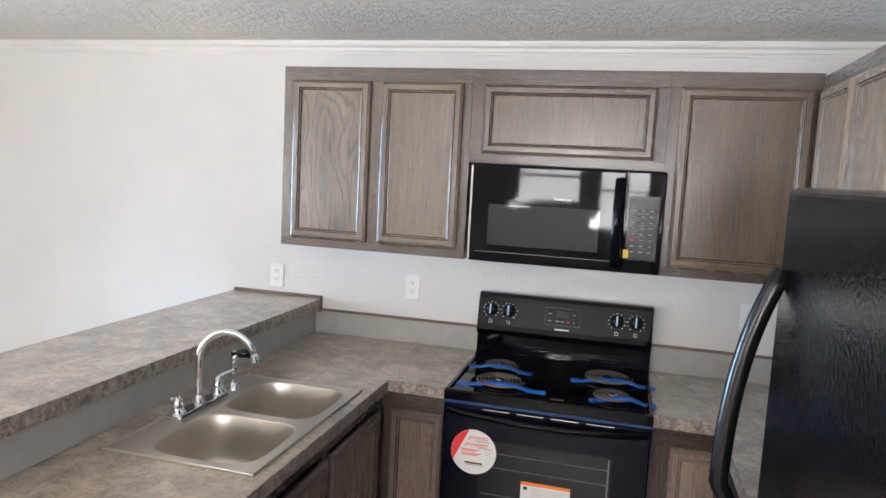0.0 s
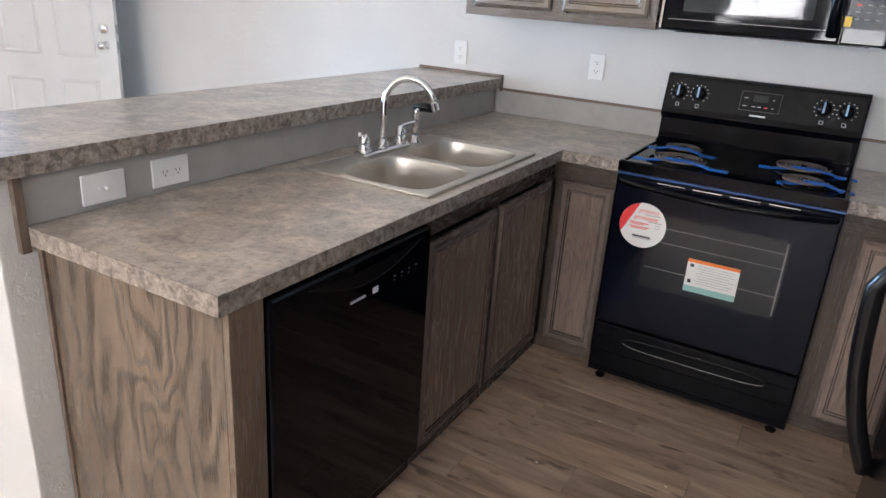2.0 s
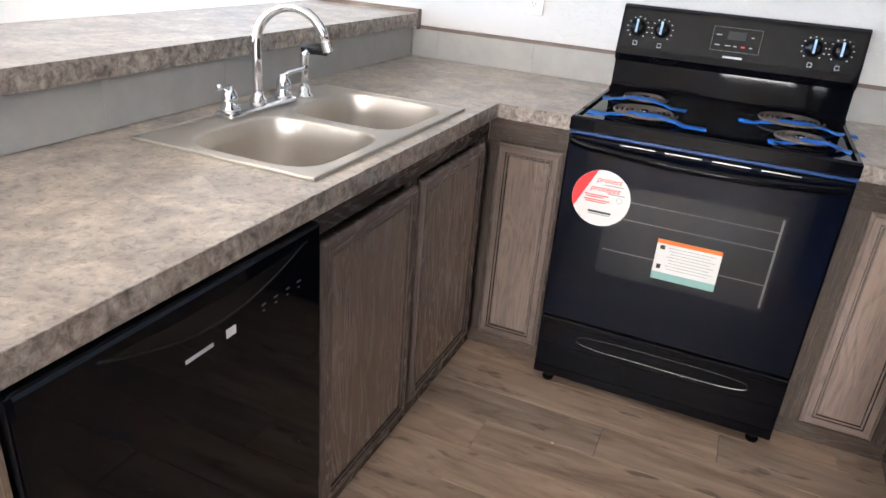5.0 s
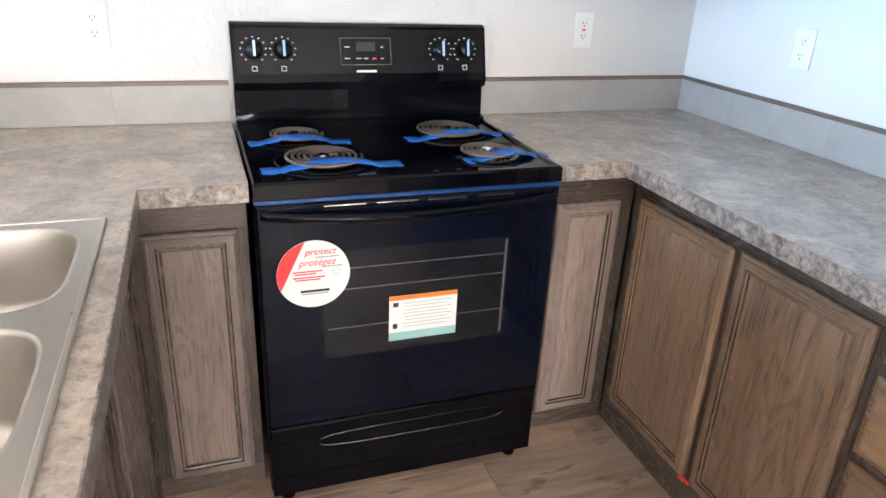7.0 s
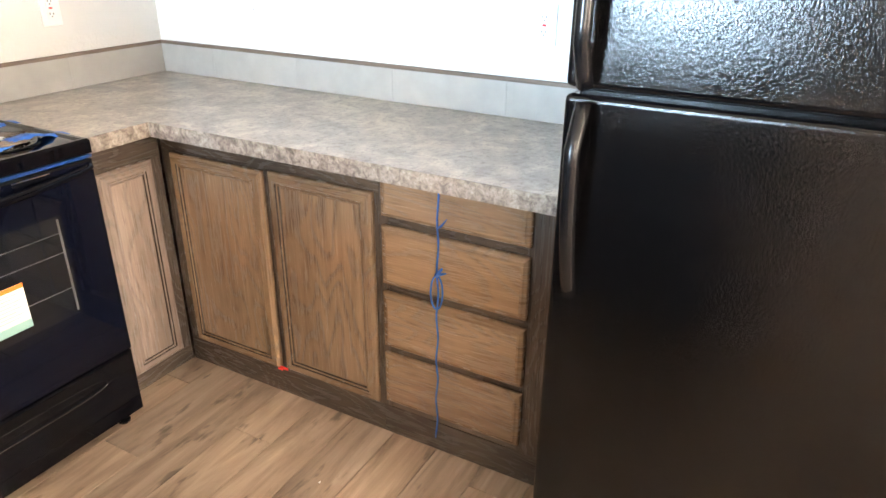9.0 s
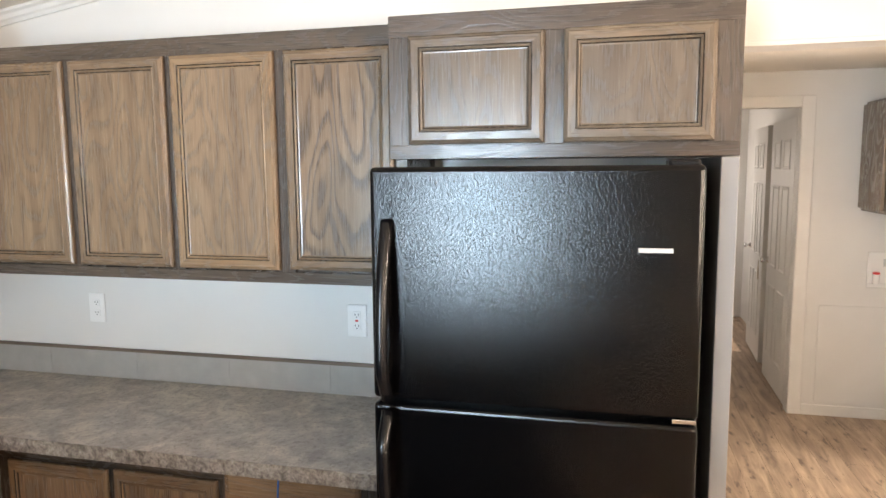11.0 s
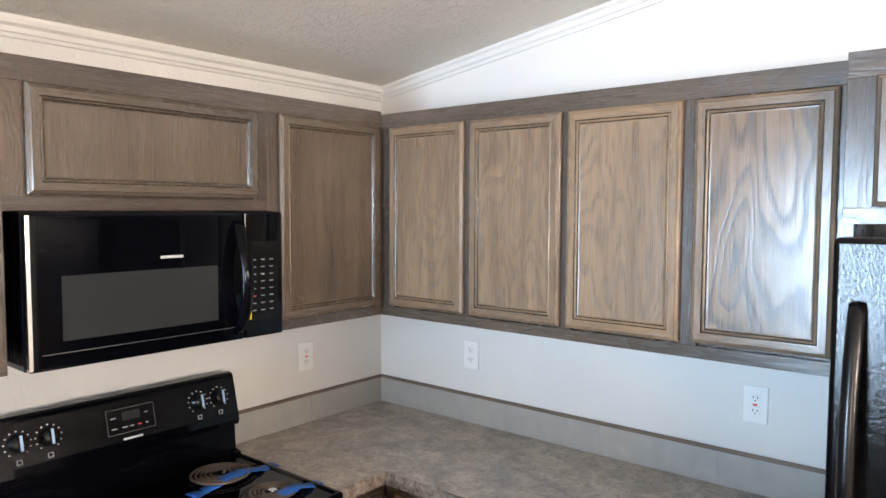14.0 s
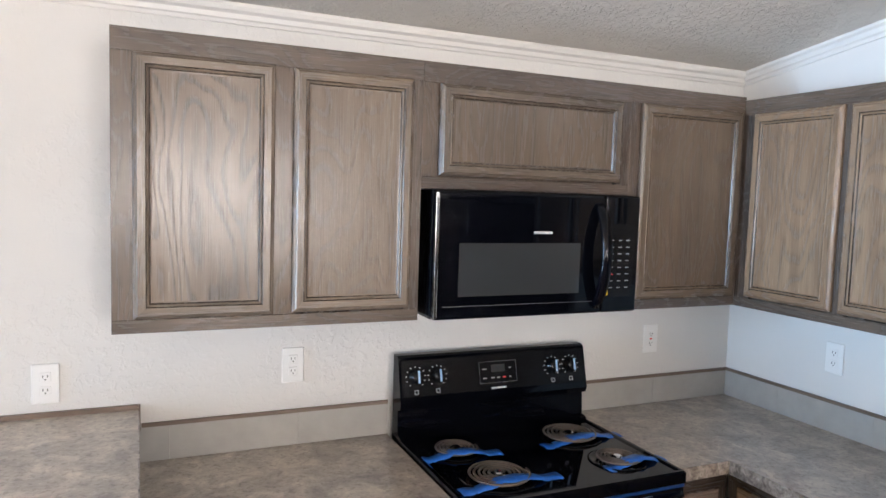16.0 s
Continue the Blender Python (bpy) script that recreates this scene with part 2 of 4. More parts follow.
TRIM = material("white_painted_trim", 0.42, colour=(0.80, 0.79, 0.77))
_n = Nodes(TRIM)
_n.colour(_n.ramp(_n.noise(_n.coords((1, 1, 1)), 4.0, 3.0), (0.3, (0.68, 0.67, 0.65)), (0.7, (0.73, 0.72, 0.70))))
STICKER = material("white_paper_sticker", 0.45, colour=(0.82, 0.82, 0.80))
RACK = material("oven_rack_metal", 0.4, 0.6, (0.16, 0.16, 0.165))
RED = material("red_print", 0.45, colour=(0.75, 0.035, 0.035))
REDTAPE = material("red_tape", 0.5, colour=(0.80, 0.04, 0.03))
ORANGE = material("orange_print", 0.45, colour=(0.85, 0.20, 0.02))
TEAL = material("teal_print", 0.45, colour=(0.30, 0.52, 0.48))
INK = material("dark_ink", 0.5, colour=(0.02, 0.02, 0.02))
KEYINK = material("faint_key_print", 0.4, colour=(0.20, 0.205, 0.21))
DIMINK = material("dim_print", 0.4, colour=(0.10, 0.10, 0.105))
GREYINK = material("grey_ink", 0.5, colour=(0.38, 0.38, 0.38))
PALEINK = material("pale_print", 0.4, colour=(0.55, 0.56, 0.57))
YELLOW = material("yellow_sticker", 0.45, colour=(0.80, 0.52, 0.02))
BROWNTRIM = material("brown_trim_strip", 0.4, colour=(0.16, 0.115, 0.088))
_n = Nodes(BROWNTRIM)
_n.colour(_n.ramp(_n.noise(_n.coords((6, 6, 60)), 1.0, 3.0), (0.3, (0.12, 0.085, 0.066)), (0.7, (0.20, 0.145, 0.112))))
DARK = material("painted_shade", 0.9, colour=(0.012, 0.011, 0.010))
BRASS = material("dull_brass", 0.35, 0.9, (0.50, 0.40, 0.24))
GRILLE = material("tan_enamel_register", 0.45, 0.2, (0.48, 0.40, 0.32))
GLASS = material("window_glass", 0.0, colour=(1, 1, 1))
GLASS.node_tree.nodes["Principled BSDF"].inputs["Transmission Weight"].default_value = 1.0
SIDING = material("white_siding", 0.6, colour=(0.78, 0.78, 0.76))
GROUND = material("dry_ground", 0.95)
_n = Nodes(GROUND)
_n.colour(_n.ramp(_n.noise(_n.coords((1, 1, 1)), 0.8, 6.0), (0.3, (0.20, 0.17, 0.13)), (0.7, (0.30, 0.26, 0.20))))


# ---- mesh helpers ----
ORIGIN = {}
AXES = {
    "S": Matrix(((1, 0, 0, 0), (0, 0, -1, 0), (0, 1, 0, 0), (0, 0, 0, 1))),   # faces -y: u = x, w = -y
    "F": Matrix(((0, 0, -1, 0), (-1, 0, 0, 0), (0, 1, 0, 0), (0, 0, 0, 1))),  # faces -x: u = -y, w = -x
    "P": Matrix(((0, 0, 1, 0), (1, 0, 0, 0), (0, 1, 0, 0), (0, 0, 0, 1))),    # faces +x: u = y, w = x
}


def thing(name, at, label, category, group="", kind=""):
    ob = new(name)
    ob.location = at
    ob.empty_display_size = 0.05
    ORIGIN[ob] = Vector(at)
    return tagged(ob, label, category, group, kind)


def mesh_of(name, bm, mats):
    me = bpy.data.meshes.new(name)
    bmesh.ops.recalc_face_normals(bm, faces=bm.faces[:])
    bm.to_mesh(me)
    bm.free()
    for m in mats if isinstance(mats, (list, tuple)) else [mats]:
        me.materials.append(m)
    return me


def part(name, bm, mats, parent, label="", smooth=False):
    """One mesh under a thing or a part; bm in world metres."""
    org = ORIGIN[parent]
    bm.transform(Matrix.Translation(-org))
    if smooth:
        for f in bm.faces:
            f.smooth = True
    ob = new(name, mesh_of(name, bm, mats))
    ob.parent = parent
    ORIGIN[ob] = org
    if label:
        ob["label"] = label
    return ob


def single(name, bm, mats, at, label, category, group="", kind="", smooth=False):
    """A thing that is one mesh."""
    bm.transform(Matrix.Translation(-Vector(at)))
    if smooth:
        for f in bm.faces:
            f.smooth = True
    ob = new(name, mesh_of(name, bm, mats))
    ob.location = at
    ORIGIN[ob] = Vector(at)
    return tagged(ob, label, category, group, kind)


def add_box(bm, x0, x1, y0, y1, z0, z1, bevel=0.0, seg=2):
    r = bmesh.ops.create_cube(bm, size=1)
    vs = r["verts"]
    bmesh.ops.transform(bm, matrix=Matrix.LocRotScale(((x0 + x1) / 2, (y0 + y1) / 2, (z0 + z1) / 2), None, (abs(x1 - x0), abs(y1 - y0), abs(z1 - z0))), verts=vs)
    if bevel:
        es = list({e for v in vs for e in v.link_edges})
        bmesh.ops.bevel(bm, geom=es, offset=bevel, segments=seg, affect="EDGES", profile=0.5)
    return bm


def box(*a, **k):
    return add_box(bmesh.new(), *a, **k)


def sbox(side, u0, u1, v0, v1, w0, w1, bevel=0.002):
    """A box given along a front: u across it, v up, w outwards."""
    bm = box(u0, u1, v0, v1, w0, w1, bevel=bevel)
    bm.transform(AXES[side])
    return bm


def rings_bm(side, u0, u1, v0, v1, w, rings, cap=True, dark=()):
    """Nested rectangles (inset, depth) bridged by quads: a moulded frame; side faces take material 0, level ones 1."""
    bm = bmesh.new()
    loops = []
    for i, d in rings:
        loops.append([bm.verts.new(c) for c in ((u0 + i, v0 + i, w + d), (u1 - i, v0 + i, w + d), (u1 - i, v1 - i, w + d), (u0 + i, v1 - i, w + d))])
    for ring, (a, b) in enumerate(zip(loops, loops[1:])):
        for k in range(4):
            f = bm.faces.new((a[k], a[(k + 1) % 4], b[(k + 1) % 4], b[k]))
            f.material_index = 2 if ring in dark else 1 if k in (0, 2) else 0
    if cap:
        bm.faces.new(loops[0][::-1])
    bm.transform(AXES[side])
    return bm


def tube(points, radius, n=10, closed=False):
    """A round bar along points; radius may be a list."""
    bm = bmesh.new()
    pts = [Vector(p) for p in points]
    rad = radius if isinstance(radius, list) else [radius] * len(pts)
    loops = []
    up = None
    for i, p in enumerate(pts):
        a, b = pts[max(i - 1, 0)], pts[min(i + 1, len(pts) - 1)]
        if closed:
            a, b = pts[i - 1], pts[(i + 1) % len(pts)]
        d = (b - a).normalized()
        if up is None:
            up = Vector((0, 0, 1)) if abs(d.z) < 0.9 else Vector((1, 0, 0))
        s = d.cross(up).normalized()
        up = s.cross(d).normalized()
        loops.append([bm.verts.new(p + rad[i] * (math.cos(t) * s + math.sin(t) * up)) for t in [2 * math.pi * k / n for k in range(n)]])
    pairs = list(zip(loops, loops[1:])) + ([(loops[-1], loops[0])] if closed else [])
    for a, b in pairs:
        for k in range(n):
            bm.faces.new((a[k], a[(k + 1) % n], b[(k + 1) % n], b[k]))
    if not closed:
        bm.faces.new(loops[0][::-1])
        bm.faces.new(loops[-1])
    return bm


def lathe(at, profile, n=24, axis="z"):
    """Turned shape: (radius, height) pairs about an axis through at."""
    bm = bmesh.new()
    loops = []
    for r, h in profile:
        loops.append([bm.verts.new((r * math.cos(2 * math.pi * k / n), r * math.sin(2 * math.pi * k / n), h)) for k in range(n)])
    for a, b in zip(loops, loops[1:]):
        for k in range(n):
            bm.faces.new((a[k], a[(k + 1) % n], b[(k + 1) % n], b[k]))
    bm.faces.new(loops[0][::-1])
    bm.faces.new(loops[-1])
    if axis == "-y":
        bm.transform(Matrix.Rotation(radians(90), 4, "X"))
    elif axis == "x":
        bm.transform(Matrix.Rotation(radians(90), 4, "Y"))
    elif axis == "-x":
        bm.transform(Matrix.Rotation(radians(-90), 4, "Y"))
    bm.transform(Matrix.Translation(at))
    return bm


def slab(xs, ys, cells, z0, z1, bevel=0.0):
    """A flat slab from the chosen cells of a grid, so that it can have steps and holes."""
    bm = bmesh.new()
    grid = {}
    for i, x in enumerate(xs):
        for j, y in enumerate(ys):
            grid[i, j] = bm.verts.new((x, y, z0))
    fs = [bm.faces.new((grid[i, j], grid[i + 1, j], grid[i + 1, j + 1], grid[i, j + 1])) for i, j in cells]
    for v in [v for v in bm.verts if not v.link_faces]:
        bm.verts.remove(v)
    r = bmesh.ops.extrude_face_region(bm, geom=fs)
    bmesh.ops.translate(bm, vec=(0, 0, z1 - z0), verts=[e for e in r["geom"] if isinstance(e, bmesh.types.BMVert)])
    bmesh.ops.recalc_face_normals(bm, faces=bm.faces[:])
    if bevel:
        es = [e for e in bm.edges if len(e.link_faces) == 2 and e.calc_face_angle(0) > 0.5 and max(v.co.z for v in e.verts) > max(z0, z1) - 1e-5 and abs(e.verts[0].co.z - e.verts[1].co.z) < 1e-5]
        bmesh.ops.bevel(bm, geom=es, offset=bevel, segments=3, affect="EDGES", profile=0.5)
    return bm


def profile_bm(points, a0, a1, axis="x"):
    """A profile of (p, z) drawn along x (p = y) or along y (p = x)."""
    bm = bmesh.new()
    ends = []
    for a in (a0, a1):
        ends.append([bm.verts.new((a, p, z) if axis == "x" else (p, a, z)) for p, z in points])
    k = len(points)
    for i in range(k):
        bm.faces.new((ends[0][i], ends[0][(i + 1) % k], ends[1][(i + 1) % k], ends[1][i]))
    bm.faces.new(ends[0][::-1])
    bm.faces.new(ends[1])
    return bm


def words(text, side, u, v, w, size, mat, parent, name="lettering", shear=0.0):
    """A line of the built-in font on a front."""
    c = bpy.data.curves.new(name, "FONT")
    c.body, c.size, c.align_x, c.align_y, c.extrude, c.shear = text, size, "CENTER", "CENTER", 0.0003, shear
    c.materials.append(mat)
    ob = new(name, c)
    m = AXES[side].to_3x3().to_4x4()
    ob.parent = parent
    ob.matrix_basis = Matrix.Translation(AXES[side] @ Vector((u, v, w)) - ORIGIN[parent]) @ m
    return ob


# ---- structure ----
RIDGE_Y, EAVE, SLOPE = -3.65, 2.305, 0.155


def roof_z(y):
    return EAVE + SLOPE * (-y if y > RIDGE_Y else y - 2 * RIDGE_Y)


def wall_with_holes(name, side, u0, u1, v0, v1, w0, w1, holes, mat, label):
    """A thick wall along a front with rectangular openings (u0, u1, v0, v1)."""
    us = sorted({u0, u1, *[h[0] for h in holes], *[h[1] for h in holes]})
    vs = sorted({v0, v1, *[h[2] for h in holes], *[h[3] for h in holes]})
    cells = []
    for i in range(len(us) - 1):
        for j in range(len(vs) - 1):
            cu, cv = (us[i] + us[i + 1]) / 2, (vs[j] + vs[j + 1]) / 2
            if not any(h[0] < cu < h[1] and h[2] < cv < h[3] for h in holes):
                cells.append((i, j))
    bm = slab(us, vs, cells, w0, w1)
    bm.transform(AXES[side])
    return single(name, bm, mat, (0, 0, 0), label, "wall", kind="structure")


wall_with_holes("wall_north", "S", -6.0, 0.12, 0, 2.5, -0.12, 0.0, [], WALL, "white wall with knockdown texture behind the range")
# kitchen end wall, up to the sloping ceiling, with the header over the passage
_bm = bmesh.new()
for _y0, _y1, _z0 in ((0.0, -2.76, 0.0), (-2.76, -3.385, 2.085), (-3.385, RIDGE_Y, 0.0), (RIDGE_Y, -7.3, 0.0)):
    _q = [[_bm.verts.new((x, y, z)) for y, z in ((_y0, _z0), (_y1, _z0), (_y1, roof_z(_y1) + 0.08), (_y0, roof_z(_y0) + 0.08))] for x in (0.0, 0.10)]
    _bm.faces.new(_q[0])
    _bm.faces.new(_q[1])
    for _i in range(4):
        _bm.faces.new((_q[0][_i], _q[0][(_i + 1) % 4], _q[1][(_i + 1) % 4], _q[1][_i]))
single("wall_east", _bm, SMOOTH, (0, 0, 0), "smooth white kitchen end wall with a passage opening", "wall", kind="structure")
wall_with_holes("wall_south", "S", -6.0, 3.0, 0, 2.5, 7.3, 7.42, [(-2.475, -1.565, 1.38, 2.15), (-5.175, -4.025, 1.08, 2.03), (-1.35, -0.65, 1.10, 2.10), (0.85, 1.95, 1.05, 1.95)], WALL, "white wall facing the neighbouring house, three of its windows added")
wall_with_holes("wall_west", "P", -7.3, 0.0, 0, 3.0, -6.0, -5.88, [(-1.54, -0.68, 0.0, 2.05), (-6.7, -5.3, 0.85, 2.05)], WALL, "white end wall with the open entry doorway")
single("floor", box(-6.0, 6.3, -7.3, 0.0, -0.10, -0.006), GROUT, (0, 0, 0), "brown joint bed under the wood-look planks", "floor", kind="structure")
# sloping ceiling, both sides of the ridge
_bm = bmesh.new()
for _y0, _y1 in ((0.1, RIDGE_Y), (RIDGE_Y, -7.4)):
    _q = [_bm.verts.new(c) for c in ((-6.1, _y0, roof_z(_y0)), (0.0, _y0, roof_z(_y0)), (0.0, _y1, roof_z(_y1)), (-6.1, _y1, roof_z(_y1)))]
    _t = [_bm.verts.new(v.co + Vector((0, 0, 0.09))) for v in _q]
    _bm.faces.new(_q[::-1])
    _bm.faces.new(_t)
    for _i in range(4):
        _bm.faces.new((_q[_i], _q[(_i + 1) % 4], _t[(_i + 1) % 4], _t[_i]))
single("ceiling", _bm, CEILING, (0, 0, 0), "sloping white ceiling with knockdown texture", "ceiling", kind="structure")
# crown along the range wall and along the slope
CROWN = [(0.0, 2.252), (-0.010, 2.252), (-0.013, 2.262), (-0.018, 2.266), (-0.020, 2.280), (-0.030, 2.288), (-0.034, 2.300), (-0.034, 2.312), (0.0, 2.312)]
single("trim_crown", profile_bm(CROWN, -5.88, 0.0), TRIM, (0, 0, 0), "white moulded crown along the range wall", "trim", kind="structure")
_bm = bmesh.new()
_pf = [(0.0, -0.052), (-0.010, -0.052), (-0.012, -0.040), (-0.020, -0.034), (-0.022, -0.018), (-0.032, -0.010), (-0.032, 0.004), (0.0, 0.004)]
_e = [[_bm.verts.new((x, y, roof_z(y) + z)) for x, z in _pf] for y in (-0.012, RIDGE_Y)]
for _i in range(len(_pf)):
    _j = (_i + 1) % len(_pf)
    _bm.faces.new((_e[0][_i], _e[0][_j], _e[1][_j], _e[1][_i]))
_bm.faces.new(_e[0][::-1])
_bm.faces.new(_e[1])
single("trim_slope", _bm, TRIM, (0, 0, 0), "white moulded crown along the sloping ceiling", "trim", kind="structure")
single("trim_header", box(-0.012, 0.108, -3.385, -2.76, 2.072, 2.087, bevel=0.003), TRIM, (0, 0, 0), "white cap under the passage header", "trim", kind="structure")
single("trim_jamb", box(-0.012, 0.108, -3.400, -3.380, 0, 2.072, bevel=0.003), TRIM, (0, 0, 0), "white corner trim of the passage opening", "trim", kind="structure")
# side panel of the fridge recess
single("wall_recess", box(-0.485, 0.0, -2.757, -2.715, 0, 1.748, bevel=0.003), GREYPAINT, (0, 0, 0), "painted side panel of the refrigerator recess", "wall", kind="structure")
# half wall under the raised bar
single("wall_half", box(-2.73, -2.408, -2.405, 0.0, 0, 1.034, bevel=0.004), WALL, (0, 0, 0), "textured white half wall below the raised bar", "wall", kind="structure")
_bm = box(-2.742, -2.396, -2.417, -2.405, 0, 0.085, bevel=0.003)
add_box(_bm, -2.408, -2.396, -2.405, -2.346, 0, 0.085, bevel=0.003)
add_box(_bm, -2.742, -2.73, -2.405, -0.012, 0, 0.085, bevel=0.003)
single("baseboard", _bm, TRIM, (0, 0, 0), "white baseboard round the foot of the half wall", "baseboard", kind="structure")


def window(name, x, z0, z1, w):
    th = thing(name, (x, -7.36, z0), "white single-hung window onto the neighbouring house", "window", kind="structure")
    for n_, a in (("window_frame", (x - w / 2, x + w / 2, z0, z0 + 0.04)), ("window_frame", (x - w / 2, x + w / 2, z1 - 0.04, z1)),
                  ("window_frame", (x - w / 2, x - w / 2 + 0.04, z0 + 0.04, z1 - 0.04)), ("window_frame", (x + w / 2 - 0.04, x + w / 2, z0 + 0.04, z1 - 0.04)),
                  ("meeting_rail", (x - w / 2 + 0.04, x + w / 2 - 0.04, (z0 + z1) / 2 - 0.02, (z0 + z1) / 2 + 0.02))):
        part(n_, box(a[0], a[1], -7.39, -7.33, a[2], a[3], bevel=0.003), TRIM, th)
    for za, zb in ((z0 + 0.04, (z0 + z1) / 2 - 0.02), ((z0 + z1) / 2 + 0.02, z1 - 0.04)):
        p = part("pane", box(x - w / 2 + 0.04, x + w / 2 - 0.04, -7.363, -7.357, za, zb), GLASS, th)
        p.visible_shadow = False


window("window_1", -2.02, 1.38, 2.15, 0.91)
window("added_window_2", -4.6, 1.08, 2.03, 1.15)
window("added_window_3", -1.00, 1.10, 2.10, 0.70)
window("added_window_4", 1.4, 1.05, 1.95, 1.1)

# outside
single("ground", box(-250, 250, -250, 250, -0.35, -0.25), GROUND, (0, 0, 0), "dry bare ground around the home", "ground", kind="structure")
house = thing("neighbouring_house", (-2.0, -11.0, -0.25), "white lap-sided house seen through the windows", "house")
part("wall", box(-9, 6, -14, -11.05, -0.25, 3.2), SIDING, house)
part("roof", profile_bm([(-14.4, 3.2), (-10.7, 3.2), (-12.5, 4.3)], -9.3, 6.3), GROUT, house)
for _i in range(24):
    part("siding_board", profile_bm([(-11.05, -0.2 + 0.14 * _i), (-11.025, -0.2 + 0.14 * _i), (-11.045, -0.06 + 0.14 * _i)], -9, 6), SIDING, house)


# ---- cabinets ----
PROFILE = [(0.0, 0.003), (0.0, 0.012), (0.003, 0.016), (0.008, 0.0185), (0.011, 0.022), (0.030, 0.022), (0.0325, 0.0185), (0.0355, 0.0205), (0.039, 0.0185), (0.0415, 0.014), (0.046, 0.0132)]


def panel_door(parent, side, u0, u1, v0, v1, w, style="grey"):
    sv, sh, pv, ph = STYLES[style]
    d = part("door", rings_bm(side, u0, u1, v0, v1, w, PROFILE, dark=(5, 8)), [sv, sh, GLAZE], parent)
    part("panel", sbox(side, u0 + 0.0455, u1 - 0.0455, v0 + 0.0455, v1 - 0.0455, w + 0.006, w + 0.0135, 0), pv, d)
    return d


def cabinet(name, side, u0, u1, v0, v1, depth_back, w, doors, label, top=0.045, bottom=0.035, group="", drawers=(), styles=("grey",), body_top=None):
    """A cabinet unit: carcass, stiles and rails of the face frame, framed doors, drawer fronts."""
    c = AXES[side] @ Vector(((u0 + u1) / 2, v0, depth_back))
    th = thing(name, c, label, "cabinet", group)
    part("body", sbox(side, u0, u1, v0, body_top or v1, depth_back, w - 0.019, 0.0), OAK_FV, th)
    part("rail", sbox(side, u0, u1, v1 - top, v1, w - 0.019, w, 0.001), OAK_FH, th)
    part("rail", sbox(side, u0, u1, v0, v0 + bottom, w - 0.019, w, 0.001), OAK_FH, th)
    spans = sorted((a[0], a[1]) for a in doors) or [(d[0], d[1]) for d in drawers[:1]]
    s = [u0] + [q for a in spans for q in a] + [u1]
    for i in range(0, len(s), 2):
        a, b = s[i] - (0.012 if i else 0), s[i + 1] + (0.012 if i + 1 < len(s) - 1 else 0)
        part("stile", sbox(side, a, b, v0 + bottom, v1 - top, w - 0.019, w - 0.0004, 0.001), OAK_FV, th)
    if drawers:
        part("rail", sbox(side, s[1] - 0.01, s[-2] + 0.01, v0 + bottom, v1 - top, w - 0.019, w - 0.0025, 0.0), OAK_FH, th)
    for k, a in enumerate(doors):
        panel_door(th, side, *a, w, style=styles[k % len(styles)])
    for k, a in enumerate(drawers):
        sv, sh, pv, ph = STYLES[styles[k % len(styles)]]
        f = part("drawer_front", rings_bm(side, *a, w, [(0, 0.003), (0, 0.012), (0.003, 0.017), (0.009, 0.019), (0.013, 0.022), (0.02, 0.022), (0.0205, 0.0220)]), [sh, sh], th)
        part("drawer_face", sbox(side, a[0] + 0.019, a[1] - 0.019, a[2] + 0.019, a[3] - 0.019, w + 0.012, w + 0.0225, 0), ph, f)
    return th


UP = "wall cabinets"
cabinet("wall_cabinet", "S", -2.435, -1.600, 1.374, 2.146, 0.003, 0.316, [(-2.385, -2.033, 1.412, 2.088), (-1.982, -1.634, 1.416, 2.086)],
        "grey-brown oak wall cabinet with two framed doors", styles=("grey_figured", "grey"), group=UP, top=0.058)
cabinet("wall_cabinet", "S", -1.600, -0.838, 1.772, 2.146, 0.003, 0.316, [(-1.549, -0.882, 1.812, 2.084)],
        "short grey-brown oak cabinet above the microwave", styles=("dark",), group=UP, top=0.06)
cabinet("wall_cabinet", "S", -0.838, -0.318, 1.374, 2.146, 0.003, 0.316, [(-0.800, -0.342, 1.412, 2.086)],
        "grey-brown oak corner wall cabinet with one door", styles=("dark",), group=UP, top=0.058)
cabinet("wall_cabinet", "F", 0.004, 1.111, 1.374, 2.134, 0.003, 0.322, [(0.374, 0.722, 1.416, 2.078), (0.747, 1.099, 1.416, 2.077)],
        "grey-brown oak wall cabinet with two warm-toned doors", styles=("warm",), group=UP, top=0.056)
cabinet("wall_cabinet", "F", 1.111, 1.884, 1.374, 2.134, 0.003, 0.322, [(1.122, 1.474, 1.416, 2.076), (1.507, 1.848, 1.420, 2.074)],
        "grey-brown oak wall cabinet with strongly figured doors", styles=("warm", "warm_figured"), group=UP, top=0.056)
cabinet("wall_cabinet", "F", 1.886, 2.757, 1.750, 2.120, 0.003, 0.484, [(1.942, 2.295, 1.788, 2.064), (2.343, 2.697, 1.788, 2.064)],
        "deep oak cabinet above the refrigerator with two doors", styles=("grey",), group=UP, top=0.056)
LOW = "base cabinets"
cabinet("base_cabinet", "S", -1.862, -1.580, 0.0, 0.870, 0.01, 0.500, [(-1.822, -1.604, 0.060, 0.772)],
        "narrow grey-brown oak base cabinet beside the range", styles=("ash",), group=LOW, top=0.10, bottom=0.06)
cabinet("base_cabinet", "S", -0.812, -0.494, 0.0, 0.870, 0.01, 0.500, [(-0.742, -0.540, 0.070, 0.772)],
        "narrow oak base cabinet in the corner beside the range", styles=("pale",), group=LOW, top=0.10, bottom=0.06)
